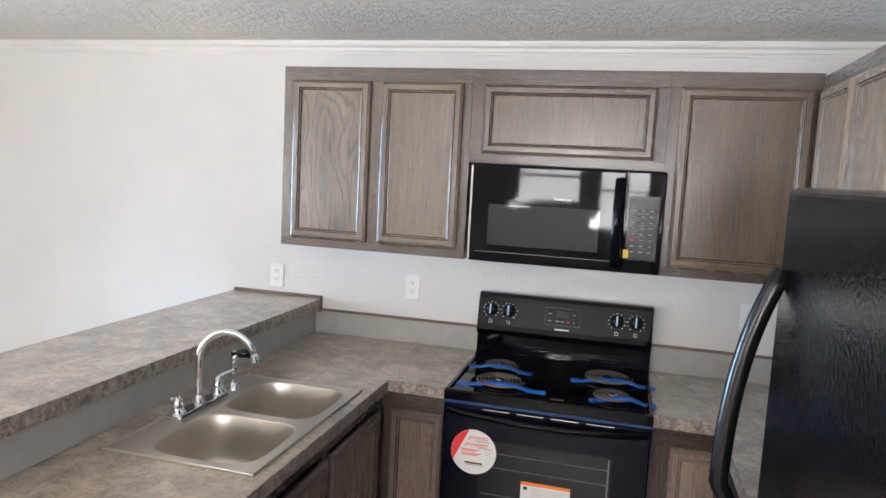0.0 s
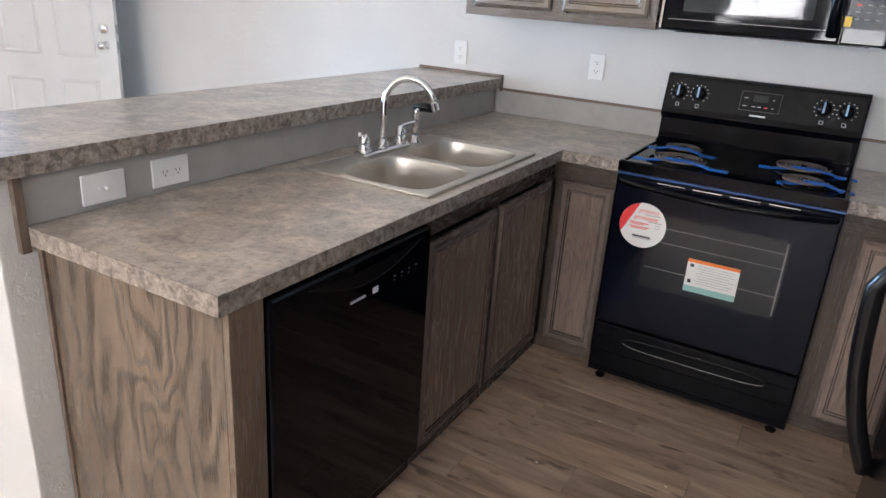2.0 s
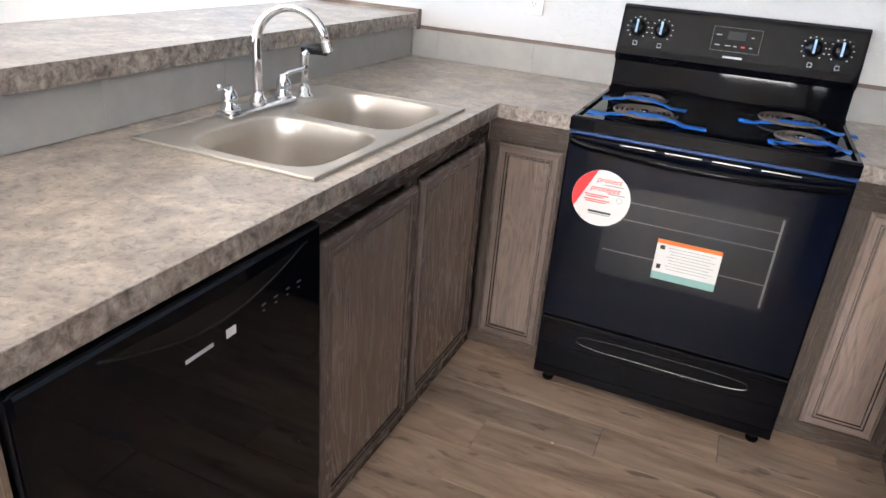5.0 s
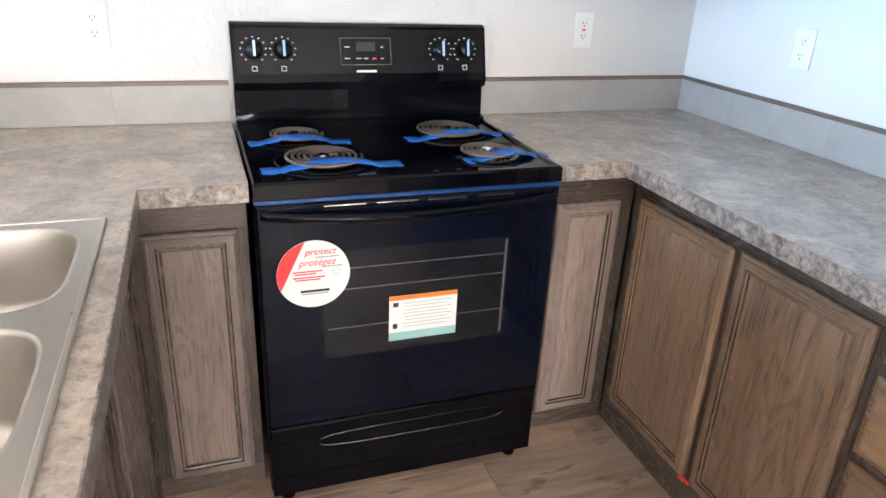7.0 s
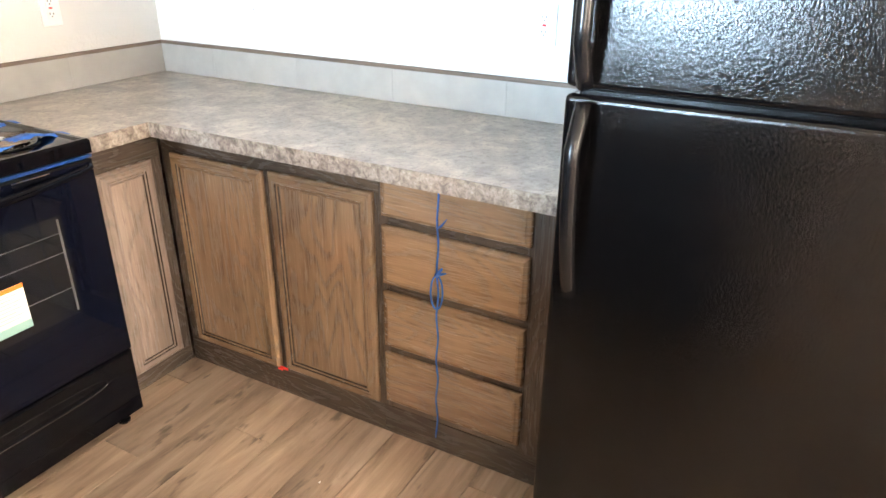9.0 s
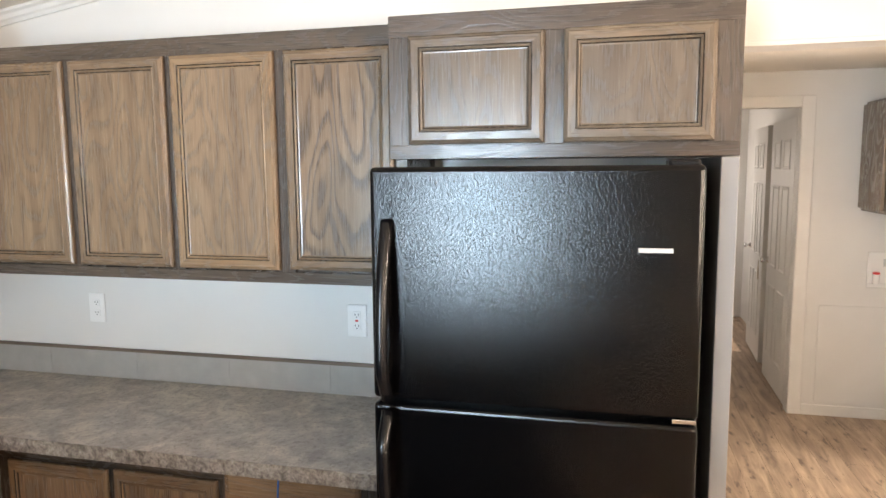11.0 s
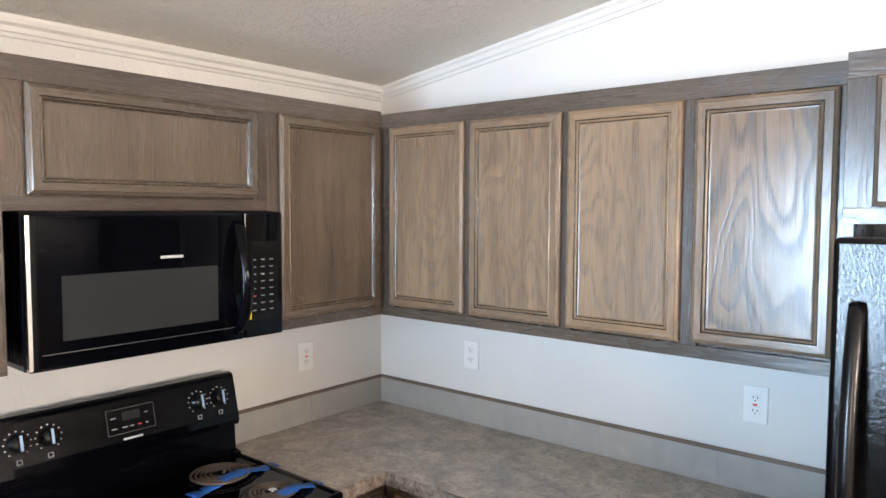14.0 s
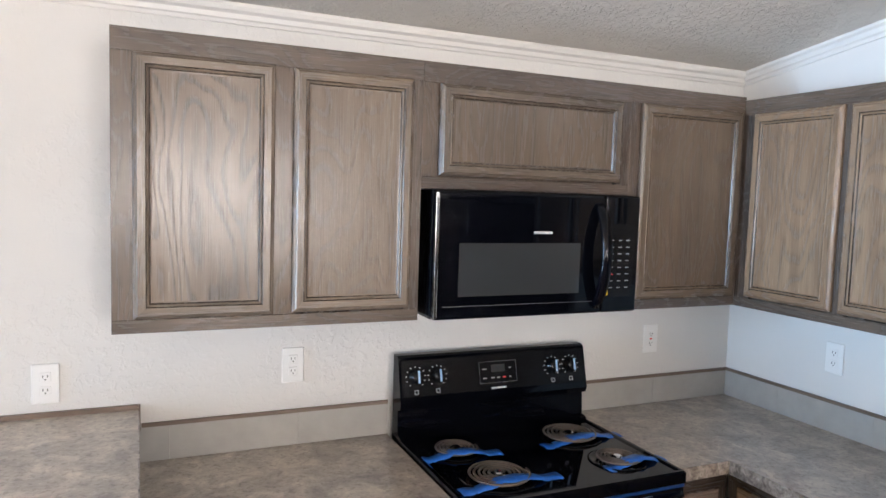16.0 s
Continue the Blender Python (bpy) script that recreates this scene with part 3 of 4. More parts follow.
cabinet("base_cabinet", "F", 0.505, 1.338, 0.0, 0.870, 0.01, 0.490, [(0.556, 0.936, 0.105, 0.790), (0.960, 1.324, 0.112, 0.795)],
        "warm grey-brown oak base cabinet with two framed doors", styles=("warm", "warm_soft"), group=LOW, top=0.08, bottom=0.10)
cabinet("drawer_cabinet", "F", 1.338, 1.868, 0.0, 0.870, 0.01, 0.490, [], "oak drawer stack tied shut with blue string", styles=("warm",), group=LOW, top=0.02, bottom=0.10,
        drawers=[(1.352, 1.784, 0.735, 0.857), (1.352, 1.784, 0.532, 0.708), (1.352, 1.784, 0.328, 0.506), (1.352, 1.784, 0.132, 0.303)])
cabinet("sink_cabinet", "P", -1.565, -0.503, 0.0, 0.870, -2.400, -1.862, [(-1.512, -1.064, 0.055, 0.772), (-1.036, -0.572, 0.062, 0.776)],
        "dark grey-brown oak sink cabinet with two framed doors", styles=("ash",), body_top=0.735, group=LOW, top=0.085, bottom=0.05)
_end = thing("end_panel", (-2.1, -2.31, 0), "figured oak end panel of the peninsula", "panel")
part("panel", box(-2.400, -1.824, -2.318, -2.300, 0, 0.869, bevel=0.001), STYLES["grey_figured"][2], _end)
part("stile", box(-1.824, -1.806, -2.318, -2.226, 0, 0.869, bevel=0.0015), OAK_V, _end)
part("scribe_strip", box(-2.400, -2.385, -2.326, -2.3185, 0, 0.869, bevel=0.001), BROWNTRIM, _end)
single("corner_strip", box(-2.4075, -2.390, -2.364, -2.343, 0.855, 1.033, bevel=0.001), OAK_V, (-2.39, -2.35, 0.8), "narrow oak strip at the end of the splash", "trim")

# worktops
_w1 = thing("worktop", (-2.1, -1.2, 0.872), "mottled grey-brown laminate worktop round the sink", "worktop", "worktops")
part("surface", slab([-2.4075, -2.285, -1.875, -1.808, -1.578], [-2.339, -1.512, -0.808, -0.603, -0.002],
                     [(0, 0), (1, 0), (2, 0), (0, 1), (2, 1), (0, 2), (1, 2), (2, 2), (0, 3), (1, 3), (2, 3), (3, 3)], 0.872, 0.914), LAMINATE, _w1)
for _a in ((-1.808, -1.804, -2.339, -0.6075), (-2.4075, -1.804, -2.343, -2.339), (-1.804, -1.578, -0.6075, -0.603)):
    part("edge_band", box(*_a, 0.870, 0.9146, bevel=0.0012), EDGE, _w1, "dark-flecked front edge")
_w2 = thing("worktop", (-0.3, -0.9, 0.872), "mottled grey-brown laminate corner worktop", "worktop", "worktops")
part("surface", slab([-0.815, -0.597, -0.002], [-1.878, -0.603, -0.002], [(1, 0), (0, 1), (1, 1)], 0.872, 0.914), LAMINATE, _w2)
for _a in ((-0.815, -0.601, -0.6075, -0.603), (-0.601, -0.597, -1.878, -0.6075)):
    part("edge_band", box(*_a, 0.870, 0.9146, bevel=0.0012), EDGE, _w2, "dark-flecked front edge")
_w3 = thing("bar_top", (-2.6, -1.2, 1.035), "mottled laminate raised bar top on the half wall", "bar top")
part("surface", slab([-2.846, -2.374], [-2.428, -0.016], [(0, 0)], 1.036, 1.082), LAMINATE, _w3)
for _a in ((-2.374, -2.370, -2.428, -0.016), (-2.846, -2.370, -2.432, -2.428), (-2.850, -2.846, -2.432, -0.016)):
    part("edge_band", box(*_a, 1.034, 1.0826, bevel=0.0012), EDGE, _w3, "dark-flecked front edge")
_tr = thing("bar_trim", (-2.6, -0.008, 1.035), "thin brown strip where the bar meets the wall", "trim")
part("strip", box(-2.850, -2.374, -0.015, -0.001, 1.035, 1.096, bevel=0.001), BROWNTRIM, _tr)
part("strip", box(-2.3735, -2.368, -0.030, -0.001, 1.020, 1.096, bevel=0.001), BROWNTRIM, _tr)


def splash(name, side, u0, u1, w, seams, z1, label):
    th = thing(name, AXES[side] @ Vector(((u0 + u1) / 2, 0.916, w)), label, "backsplash")
    s = [u0, *[q for q in seams if u0 < q < u1], u1]
    for a, b in zip(s, s[1:]):
        part("tile", sbox(side, a + 0.0003, b - 0.0003, 0.915, z1, w, w + 0.007, 0.0006), SPLASH, th)
    return th


def splash_cap(side, u0, u1, w, z):
    th = thing("splash_cap", AXES[side] @ Vector(((u0 + u1) / 2, z, w)), "thin brown cap strip on the grey splash", "trim", "splash caps")
    part("strip", sbox(side, u0, u1, z, z + 0.013, w, w + 0.010, 0.002), BROWNTRIM, th)


splash("backsplash", "S", -2.398, -1.578, 0.001, [-2.286, -1.890], 1.022, "grey splash panels behind the sink counter")
splash("backsplash", "S", -0.815, -0.009, 0.001, [-0.41], 1.022, "grey splash panels in the corner beside the range")
splash("backsplash", "F", 0.001, 1.880, 0.001, [0.28, 0.68, 1.08, 1.487], 1.022, "grey splash panels along the end wall")
splash("backsplash", "P", -2.340, -0.009, -2.407, [-1.92, -1.521, -1.13, -0.73, -0.33], 1.033, "grey splash panels under the raised bar")
splash_cap("S", -2.366, -1.578, 0.001, 1.0225)
splash_cap("S", -0.815, -0.012, 0.001, 1.0225)
splash_cap("F", 0.001, 1.880, 0.001, 1.0225)


# ---- sink and tap ----
def rounded(cx, cy, hx, hy, r, n=48):
    pts = []
    for k in range(n):
        t = 2 * math.pi * k / n
        c, s = math.cos(t), math.sin(t)
        e = 2.0 / (2.0 + 5.0 * (1 - r))
        pts.append((cx + hx * math.copysign(abs(c) ** e, c), cy + hy * math.copysign(abs(s) ** e, s)))
    return pts


sink = thing("kitchen_sink", (-2.08, -1.16, 0.915), "double-bowl stainless steel sink set in the worktop", "sink")
SX0, SX1 = -2.308, -1.852
for _cy, _y0, _y1 in ((-1.345, -1.535, -1.16), (-0.975, -1.16, -0.785)):
    _bm = bmesh.new()
    _hx, _hy, _cx = 0.166, 0.163, -2.048
    _rect = []
    _pts = rounded(_cx, _cy, _hx, _hy, 0.55)
    for _px, _py in _pts:
        _dx, _dy = _px - _cx, _py - _cy
        _k = min([((SX1 if _dx > 0 else SX0) - _cx) / _dx if abs(_dx) > 1e-6 else 9, ((_y1 if _dy > 0 else _y0) - _cy) / _dy if abs(_dy) > 1e-6 else 9])
        _rect.append((_cx + _k * _dx, _cy + _k * _dy))
    _levels = [(_rect, 0.9205)]
    for _g, _z in ((1.04, 0.9205), (1.01, 0.919), (1.0, 0.914), (0.985, 0.880), (0.95, 0.790), (0.90, 0.765), (0.78, 0.752), (0.30, 0.748)):
        _levels.append(([(_cx + (_x - _cx) * _g, _cy + (_y - _cy) * _g) for _x, _y in _pts], _z))
    _loops = [[_bm.verts.new((x, y, z)) for x, y in p] for p, z in _levels]
    for _a, _b in zip(_loops, _loops[1:]):
        for _k in range(48):
            _bm.faces.new((_a[_k], _a[(_k + 1) % 48], _b[(_k + 1) % 48], _b[_k]))
    _bm.faces.new(_loops[-1])
    for _i, _f in enumerate(_bm.faces):
        _f.smooth = _i >= 48
    _bowl = part("bowl", _bm, STEEL, sink)
    part("drain", lathe((_cx, _cy, 0.7485), [(0.045, 0), (0.045, 0.003), (0.036, 0.0035), (0.030, -0.0), (0.012, 0.0), (0.010, 0.004)], 24), CHROME, _bowl, smooth=True)
for _a in ((SX0 - 0.006, SX1 + 0.006, -1.541, -1.533), (SX0 - 0.006, SX1 + 0.006, -0.787, -0.779), (SX0 - 0.006, SX0 + 0.004, -1.541, -0.779), (SX1 - 0.004, SX1 + 0.006, -1.541, -0.779)):
    part("rim", box(*_a, 0.9142, 0.9222, bevel=0.0025), STEEL, sink)
single("paper_label", box(-2.07, -2.01, -1.40, -1.365, 0.7505, 0.7525), STICKER, (-2.04, -1.385, 0.7505), "small white paper label lying in the sink bowl", "label")

tap = thing("kitchen_tap", (-2.262, -1.17, 0.921), "chrome gooseneck kitchen tap with two lever handles", "tap")
part("base_plate", box(-2.290, -2.234, -1.305, -1.035, 0.9208, 0.938, bevel=0.007), CHROME, tap)
_pts = [(-2.262, -1.17, 0.936), (-2.262, -1.17, 1.06)]
for _k in range(0, 15):
    _t = math.pi * (1 - _k / 14 * 0.92)
    _pts.append((-2.262 + 0.088 * (1 + math.cos(_t)), -1.17 + 0.022 * (1 + math.cos(_t)), 1.082 + 0.098 * math.sin(_t)))
part("spout", tube(_pts, 0.0115, 14), CHROME, tap, smooth=True)
_e0, _e1 = Vector(_pts[-1]), Vector(_pts[-1]) + (Vector(_pts[-1]) - Vector(_pts[-2])).normalized() * 0.024
part("aerator", tube([_e0, _e1], 0.0135, 14), CHROME, tap, smooth=False)
part("collar", lathe((-2.262, -1.17, 0.936), [(0.022, 0), (0.022, 0.012), (0.014, 0.022), (0.013, 0.03)]), CHROME, tap, smooth=True)
for _y, _s in ((-1.278, -1), (-1.062, 1)):
    _h = part("handle", lathe((-2.262, _y, 0.937), [(0.024, 0), (0.025, 0.008), (0.018, 0.016), (0.020, 0.028), (0.019, 0.042), (0.012, 0.052), (0.010, 0.060)]), CHROME, tap, smooth=True)
    part("lever", tube([(-2.262, _y, 0.990), (-2.258, _y + _s * 0.02, 0.998), (-2.240, _y + _s * 0.055, 1.006), (-2.232, _y + _s * 0.07, 1.008)], [0.008, 0.007, 0.006, 0.0075], 10), CHROME, _h, smooth=True)
sprayer = thing("tap_sprayer", (-2.262, -0.965, 0.921), "chrome side sprayer standing in its holder", "tap sprayer")
part("holder", lathe((-2.262, -0.965, 0.9208), [(0.025, 0), (0.025, 0.006), (0.015, 0.014), (0.014, 0.03)]), CHROME, sprayer, smooth=True)
part("wand", tube([(-2.262, -0.965, 0.945), (-2.262, -0.965, 1.0), (-2.262, -0.963, 1.035), (-2.250, -0.960, 1.052)], [0.011, 0.012, 0.014, 0.015], 12), CHROME, sprayer, smooth=True)
part("nozzle", tube([(-2.268, -0.964, 1.050), (-2.230, -0.955, 1.056), (-2.200, -0.948, 1.056)], [0.014, 0.016, 0.017], 14), SATIN, sprayer, "black-faced chrome nozzle", smooth=True)


# ---- range ----
RX0, RX1, RC = -1.571, -0.817, -1.194
rng = thing("kitchen_range", (RC, -0.33, 0.0), "black electric coil range with stickers still on the door", "range")
part("body", box(RX0, RX1, -0.600, -0.035, 0.035, 0.898, bevel=0.004), BLACK, rng)
for _x in (RX0 + 0.045, RX1 - 0.045):
    for _y in (-0.585, -0.08):
        part("foot", lathe((_x, _y, 0.0), [(0.018, 0), (0.020, 0.008), (0.012, 0.012), (0.012, 0.036)], 14), SATIN, rng)
_bm = bmesh.new()
_l = []
for _i, _z in ((0.0, 0.885), (0.0, 0.918), (0.004, 0.924), (0.014, 0.924), (0.024, 0.919)):
    _l.append([_bm.verts.new(c) for c in ((RX0 + _i, -0.642 + _i, _z), (RX1 - _i, -0.642 + _i, _z), (RX1 - _i, -0.085 - _i, _z), (RX0 + _i, -0.085 - _i, _z))])
for _a, _b in zip(_l, _l[1:]):
    for _k in range(4):
        _bm.faces.new((_a[_k], _a[(_k + 1) % 4], _b[(_k + 1) % 4], _b[_k]))
_bm.faces.new(_l[-1])
_bm.faces.new(_l[0][::-1])
part("cooktop", _bm, BLACK, rng)
_guard = part("backguard", profile_bm([(-0.032, 0.90), (-0.118, 0.90), (-0.118, 0.930), (-0.088, 0.936), (-0.082, 1.018), (-0.105, 1.026), (-0.112, 1.045), (-0.074, 1.196), (-0.060, 1.203), (-0.032, 1.203)], RX0 + 0.002, RX1 - 0.002), BLACK, rng)


def guard_pose(x, z, lift=0.0):
    """On the sloping face of the backguard."""
    f = (z - 1.045) / 0.151
    return Matrix.Translation((x, -0.112 + 0.038 * f - 0.001 - lift, z)) @ Matrix.Rotation(radians(-14.1), 4, "X") @ AXES["S"].to_3x3().to_4x4()


def on_guard(name, bm, mat, x, z, parent, label="", smooth=False):
    bm.transform(guard_pose(x, z))
    return part(name, bm, mat, parent, label, smooth)


on_guard("control_panel", box(-0.365, 0.365, -0.058, 0.066, -0.001, 0.0012, bevel=0.0005), PANELBLACK, RC, 1.124, _guard)
_disp = on_guard("display", box(-0.075, 0.075, -0.038, 0.038, 0.0005, 0.003, bevel=0.001), PANELBLACK, RC, 1.128, _guard)
for _a in ((-0.075, 0.075, 0.0365, 0.038), (-0.075, 0.075, -0.038, -0.0365), (-0.075, -0.0735, -0.0365, 0.0365), (0.0735, 0.075, -0.0365, 0.0365)):
    on_guard("frame", box(*_a, 0.003, 0.0036), DIMINK, RC, 1.128, _disp)
on_guard("clock_window", box(-0.028, 0.028, 0.000, 0.026, 0.003, 0.0036), MWGLASS, RC, 1.128, _disp)
for _u, _v, _w in ((-0.055, 0.012, 0.016), (-0.055, -0.020, 0.016), (-0.022, -0.020, 0.016), (0.0, -0.020, 0.012), (0.048, 0.012, 0.008), (0.048, -0.02, 0.008)):
    on_guard("key_print", box(_u - _w / 2, _u + _w / 2, _v - 0.0015, _v + 0.0015, 0.003, 0.0036), GREYINK, RC, 1.128, _disp)
on_guard("key_print", box(0.018, 0.030, -0.022, -0.018, 0.003, 0.0036), RED, RC, 1.128, _disp)
on_guard("maker_mark", box(-0.030, 0.030, -0.0032, 0.0032, 0.001, 0.0022, bevel=0.0004), PALEINK, RC, 1.074, _guard)
for _x in (-0.316, -0.236, 0.228, 0.306):
    _kn = on_guard("knob", lathe((0, 0, 0), [(0.026, 0.001), (0.026, 0.006), (0.021, 0.009), (0.0185, 0.022), (0.016, 0.024)], 24), SATIN, RC + _x, 1.132, _guard, smooth=True)
    on_guard("grip", box(-0.0055, 0.0055, -0.024, 0.024, 0.018, 0.034, bevel=0.003), SATIN, RC + _x, 1.132, _kn)
    on_guard("pointer_film", box(-0.0035, 0.0035, -0.020, 0.022, 0.034, 0.0352), KNOBFILM, RC + _x, 1.132, _kn, "reflective pointer strip with sky blue painted in")
    for _k in range(11):
        _t = radians(-140 + 28 * _k) + math.pi / 2
        _u, _v = 0.0345 * math.cos(_t), 0.0345 * math.sin(_t)
        on_guard("dial_mark", box(_u - 0.0022, _u + 0.0022, _v - 0.0014, _v + 0.0014, 0.0012, 0.0020), PALEINK, RC + _x, 1.132, _kn)
    for _a in ((-0.007, 0.007, -0.058, -0.0565), (-0.007, 0.007, -0.0455, -0.044), (-0.007, -0.0055, -0.0565, -0.0455), (0.0055, 0.007, -0.0565, -0.0455)):
        on_guard("burner_symbol", box(*_a, 0.0012, 0.0020), PALEINK, RC + _x, 1.132, _kn)


def burner(x, y, r):
    b = part("burner", lathe((x, y, 0.9185), [(r + 0.020, 0.0), (r + 0.020, 0.003), (r + 0.014, 0.0042), (r + 0.006, 0.001), (0.02, -0.002)], 36), BLACK, rng, "black drip bowl", smooth=True)
    turns = 4 if r < 0.08 else 5
    pts = []
    for k in range(turns * 26 + 1):
        t = 2 * math.pi * k / 26
        rr = 0.022 + (r - 0.024) * k / (turns * 26)
        pts.append((x + rr * math.cos(t), y + rr * math.sin(t), 0.932))
    part("coil", tube(pts, 0.0043, 6), COIL, b, "brown-grey spiral heating coil", smooth=True)
    part("cap", lathe((x, y, 0.928), [(0.016, 0), (0.016, 0.006), (0.012, 0.009)], 18), CHROME, b, "bright round cap")
    for a in (90, 210, 330):
        c, s = math.cos(radians(a)), math.sin(radians(a))
        part("support", tube([(x + 0.015 * c, y + 0.015 * s, 0.925), (x + r * c, y + r * s, 0.925)], 0.0022, 6), CHROME, b)


burner(-1.424, -0.245, 0.074)
burner(-1.390, -0.476, 0.098)
burner(-0.985, -0.245, 0.098)
burner(-0.962, -0.488, 0.074)
_door = part("oven_door", rings_bm("S", RX0 + 0.002, RX1 - 0.002, 0.270, 0.868, 0.600, [(0, 0), (0, 0.036), (0.004, 0.040), (0.12, 0.040), (0.1201, 0.0400)]), BLACK, rng)
part("door_glass", sbox("S", RX0 + 0.008, RX1 - 0.008, 0.277, 0.862, 0.6385, 0.6415, 0.001), OVENGLASS, _door)
part("door_window", sbox("S", -1.425, -0.945, 0.460, 0.748, 0.6416, 0.6422, 0), material("oven_window_glass", 0.05, colour=(0.010, 0.011, 0.014), spec=0.4), _door, "dark oven window")
for _z in (0.645, 0.540, 0.700):
    part("rack_wire", sbox("S", -1.415, -0.955, _z, _z + 0.0025, 0.6423, 0.6427, 0), RACK, _door, "oven rack behind the glass")
part("window_edge", sbox("S", -0.958, -0.952, 0.470, 0.740, 0.6423, 0.6427, 0), RACK, _door, "pale edge of the oven window")
_hp = [(RX0 + 0.012, -0.640, 0.852)] + [(RX0 + 0.03 + 0.694 * k / 16, -0.640 - 0.036 * math.sin(math.pi * k / 16) ** 0.6, 0.846 - 0.010 * math.sin(math.pi * k / 16)) for k in range(17)] + [(RX1 - 0.012, -0.640, 0.852)]
part("handle", tube(_hp, 0.0125, 12), BLACK, _door, "curved glossy black handle", smooth=True)
for _k in range(4):
    for _z in (0.860, 0.852):
        part("vent_slot", sbox("S", -1.42 + _k * 0.125, -1.32 + _k * 0.125, _z, _z + 0.004, 0.6402, 0.6445, 0.001), CHROME if _z > 0.855 else SATIN, _door)
part("film_strip", sbox("S", RX0, RX1, 0.872, 0.881, 0.602, 0.638, 0.001), FILM, rng, "strip of blue protective film")
part("film_strip", box(RX1, RX1 + 0.0012, -0.62, -0.600, 0.55, 0.86), FILM, rng, "strip of blue protective film")
_dr = part("drawer", rings_bm("S", RX0 + 0.002, RX1 - 0.002, 0.045, 0.262, 0.600, [(0, 0), (0, 0.032), (0.004, 0.036), (0.09, 0.036), (0.0901, 0.036)]), BLACK, rng)
# drawer face with a long scooped pull
PX, PZ, PHX, PHZ = RC + 0.012, 0.205, 0.262, 0.021
_bm = bmesh.new()
_loops = [[], []]
_arc = []
for _k in range(64):
    _t = 2 * math.pi * (_k + 0.5) / 64
    _c, _s = math.cos(_t), math.sin(_t)
    _arc.append((PHX * math.copysign(abs(_c) ** 0.45, _c), PHZ * math.copysign(abs(_s) ** 0.75, _s)))
for _x, _z in _arc:
    _k = min(((RX1 - 0.006 if _x > 0 else RX0 + 0.006) - PX) / _x, ((0.257 if _z > 0 else 0.050) - PZ) / _z)
    _loops[0].append(_bm.verts.new((PX + _k * _x, -0.637, PZ + _k * _z)))
    _loops[1].append(_bm.verts.new((PX + _x, -0.637, PZ + _z)))
for _k in range(64):
    _bm.faces.new((_loops[0][_k], _loops[0][(_k + 1) % 64], _loops[1][(_k + 1) % 64], _loops[1][_k]))
part("drawer_face", _bm, BLACK, _dr)
_bm = bmesh.new()
_loops = []
for _g, _d in ((1.0, 0.0), (0.985, -0.0025), (0.965, 0.004), (0.90, 0.012), (0.70, 0.018), (0.35, 0.021)):
    _loops.append([_bm.verts.new((PX + (PHX - PHZ * (1 - _g) * 1.4) / PHX * _x, -0.637 + _d, PZ + _g * _z)) for _x, _z in _arc])
for _a, _b in zip(_loops, _loops[1:]):
    for _k in range(64):
        _bm.faces.new((_a[_k], _a[(_k + 1) % 64], _b[(_k + 1) % 64], _b[_k]))
_bm.faces.new(_loops[-1])
_pull = part("pull", _bm, SCOOP, _dr, "long scooped smoky pull", smooth=True)
part("lip", tube([(PX + x, -0.6385, PZ + z) for x, z in _arc[33:63]], 0.0022, 8), RIM, _pull, "thin polished lower lip", smooth=True)


def tape(x, y, dx, tilt, wide=0.048):
    """A hanging strip of masking tape laid over a burner."""
    bm = bmesh.new()
    rows = []
    for k in range(17):
        s = k / 16
        u = (s - 0.5) * dx
        inside = max(0.0, 1 - abs(s - 0.5) / 0.34)
        h = 0.9205 + 0.0165 * min(1, inside * 1.6) + 0.001 * math.sin(k * 2.3)
        px, py = x + u * math.cos(tilt), y + u * math.sin(tilt)
        nx, ny = -math.sin(tilt), math.cos(tilt)
        w = wide / 2 * (1 + 0.12 * math.sin(k * 1.7))
        rows.append([bm.verts.new((px - nx * w, py - ny * w, h - (0.002 if k % 3 else 0))), bm.verts.new((px, py, h + 0.0015)), bm.verts.new((px + nx * w, py + ny * w, h))])
    for a, b in zip(rows, rows[1:]):
        for k in range(2):
            bm.faces.new((a[k], a[k + 1], b[k + 1], b[k]))
    r = bmesh.ops.extrude_face_region(bm, geom=bm.faces[:])
    bmesh.ops.translate(bm, vec=(0, 0, 0.0006), verts=[e for e in r["geom"] if isinstance(e, bmesh.types.BMVert)])
    return part("tape_strip", bm, TAPE, rng, "crumpled strip of blue masking tape over a burner", smooth=True)


tape(-1.425, -0.295, 0.28, radians(-3))
tape(-1.375, -0.535, 0.34, radians(2))
tape(-0.965, -0.300, 0.33, radians(4))
tape(-0.925, -0.530, 0.24, radians(6))

# stickers on the oven door
stk = thing("round_sticker", (-1.446, -0.6425, 0.695), "round white and red protective sticker on the oven door", "sticker")
SR = 0.086


def disc(cx, cz, r, keep, w0, w1, n=56):
    bm = bmesh.new()
    pts = [(r * math.cos(2 * math.pi * k / n), r * math.sin(2 * math.pi * k / n)) for k in range(n)]
    pts = [p for p in pts if keep(*p)]
    vs = [bm.verts.new((cx + x, cz + z, w0)) for x, z in pts]
    f = bm.faces.new(vs)
    rr = bmesh.ops.extrude_face_region(bm, geom=[f])
    bmesh.ops.translate(bm, vec=(0, 0, w1 - w0), verts=[e for e in rr["geom"] if isinstance(e, bmesh.types.BMVert)])
    bm.transform(AXES["S"])
    return bm


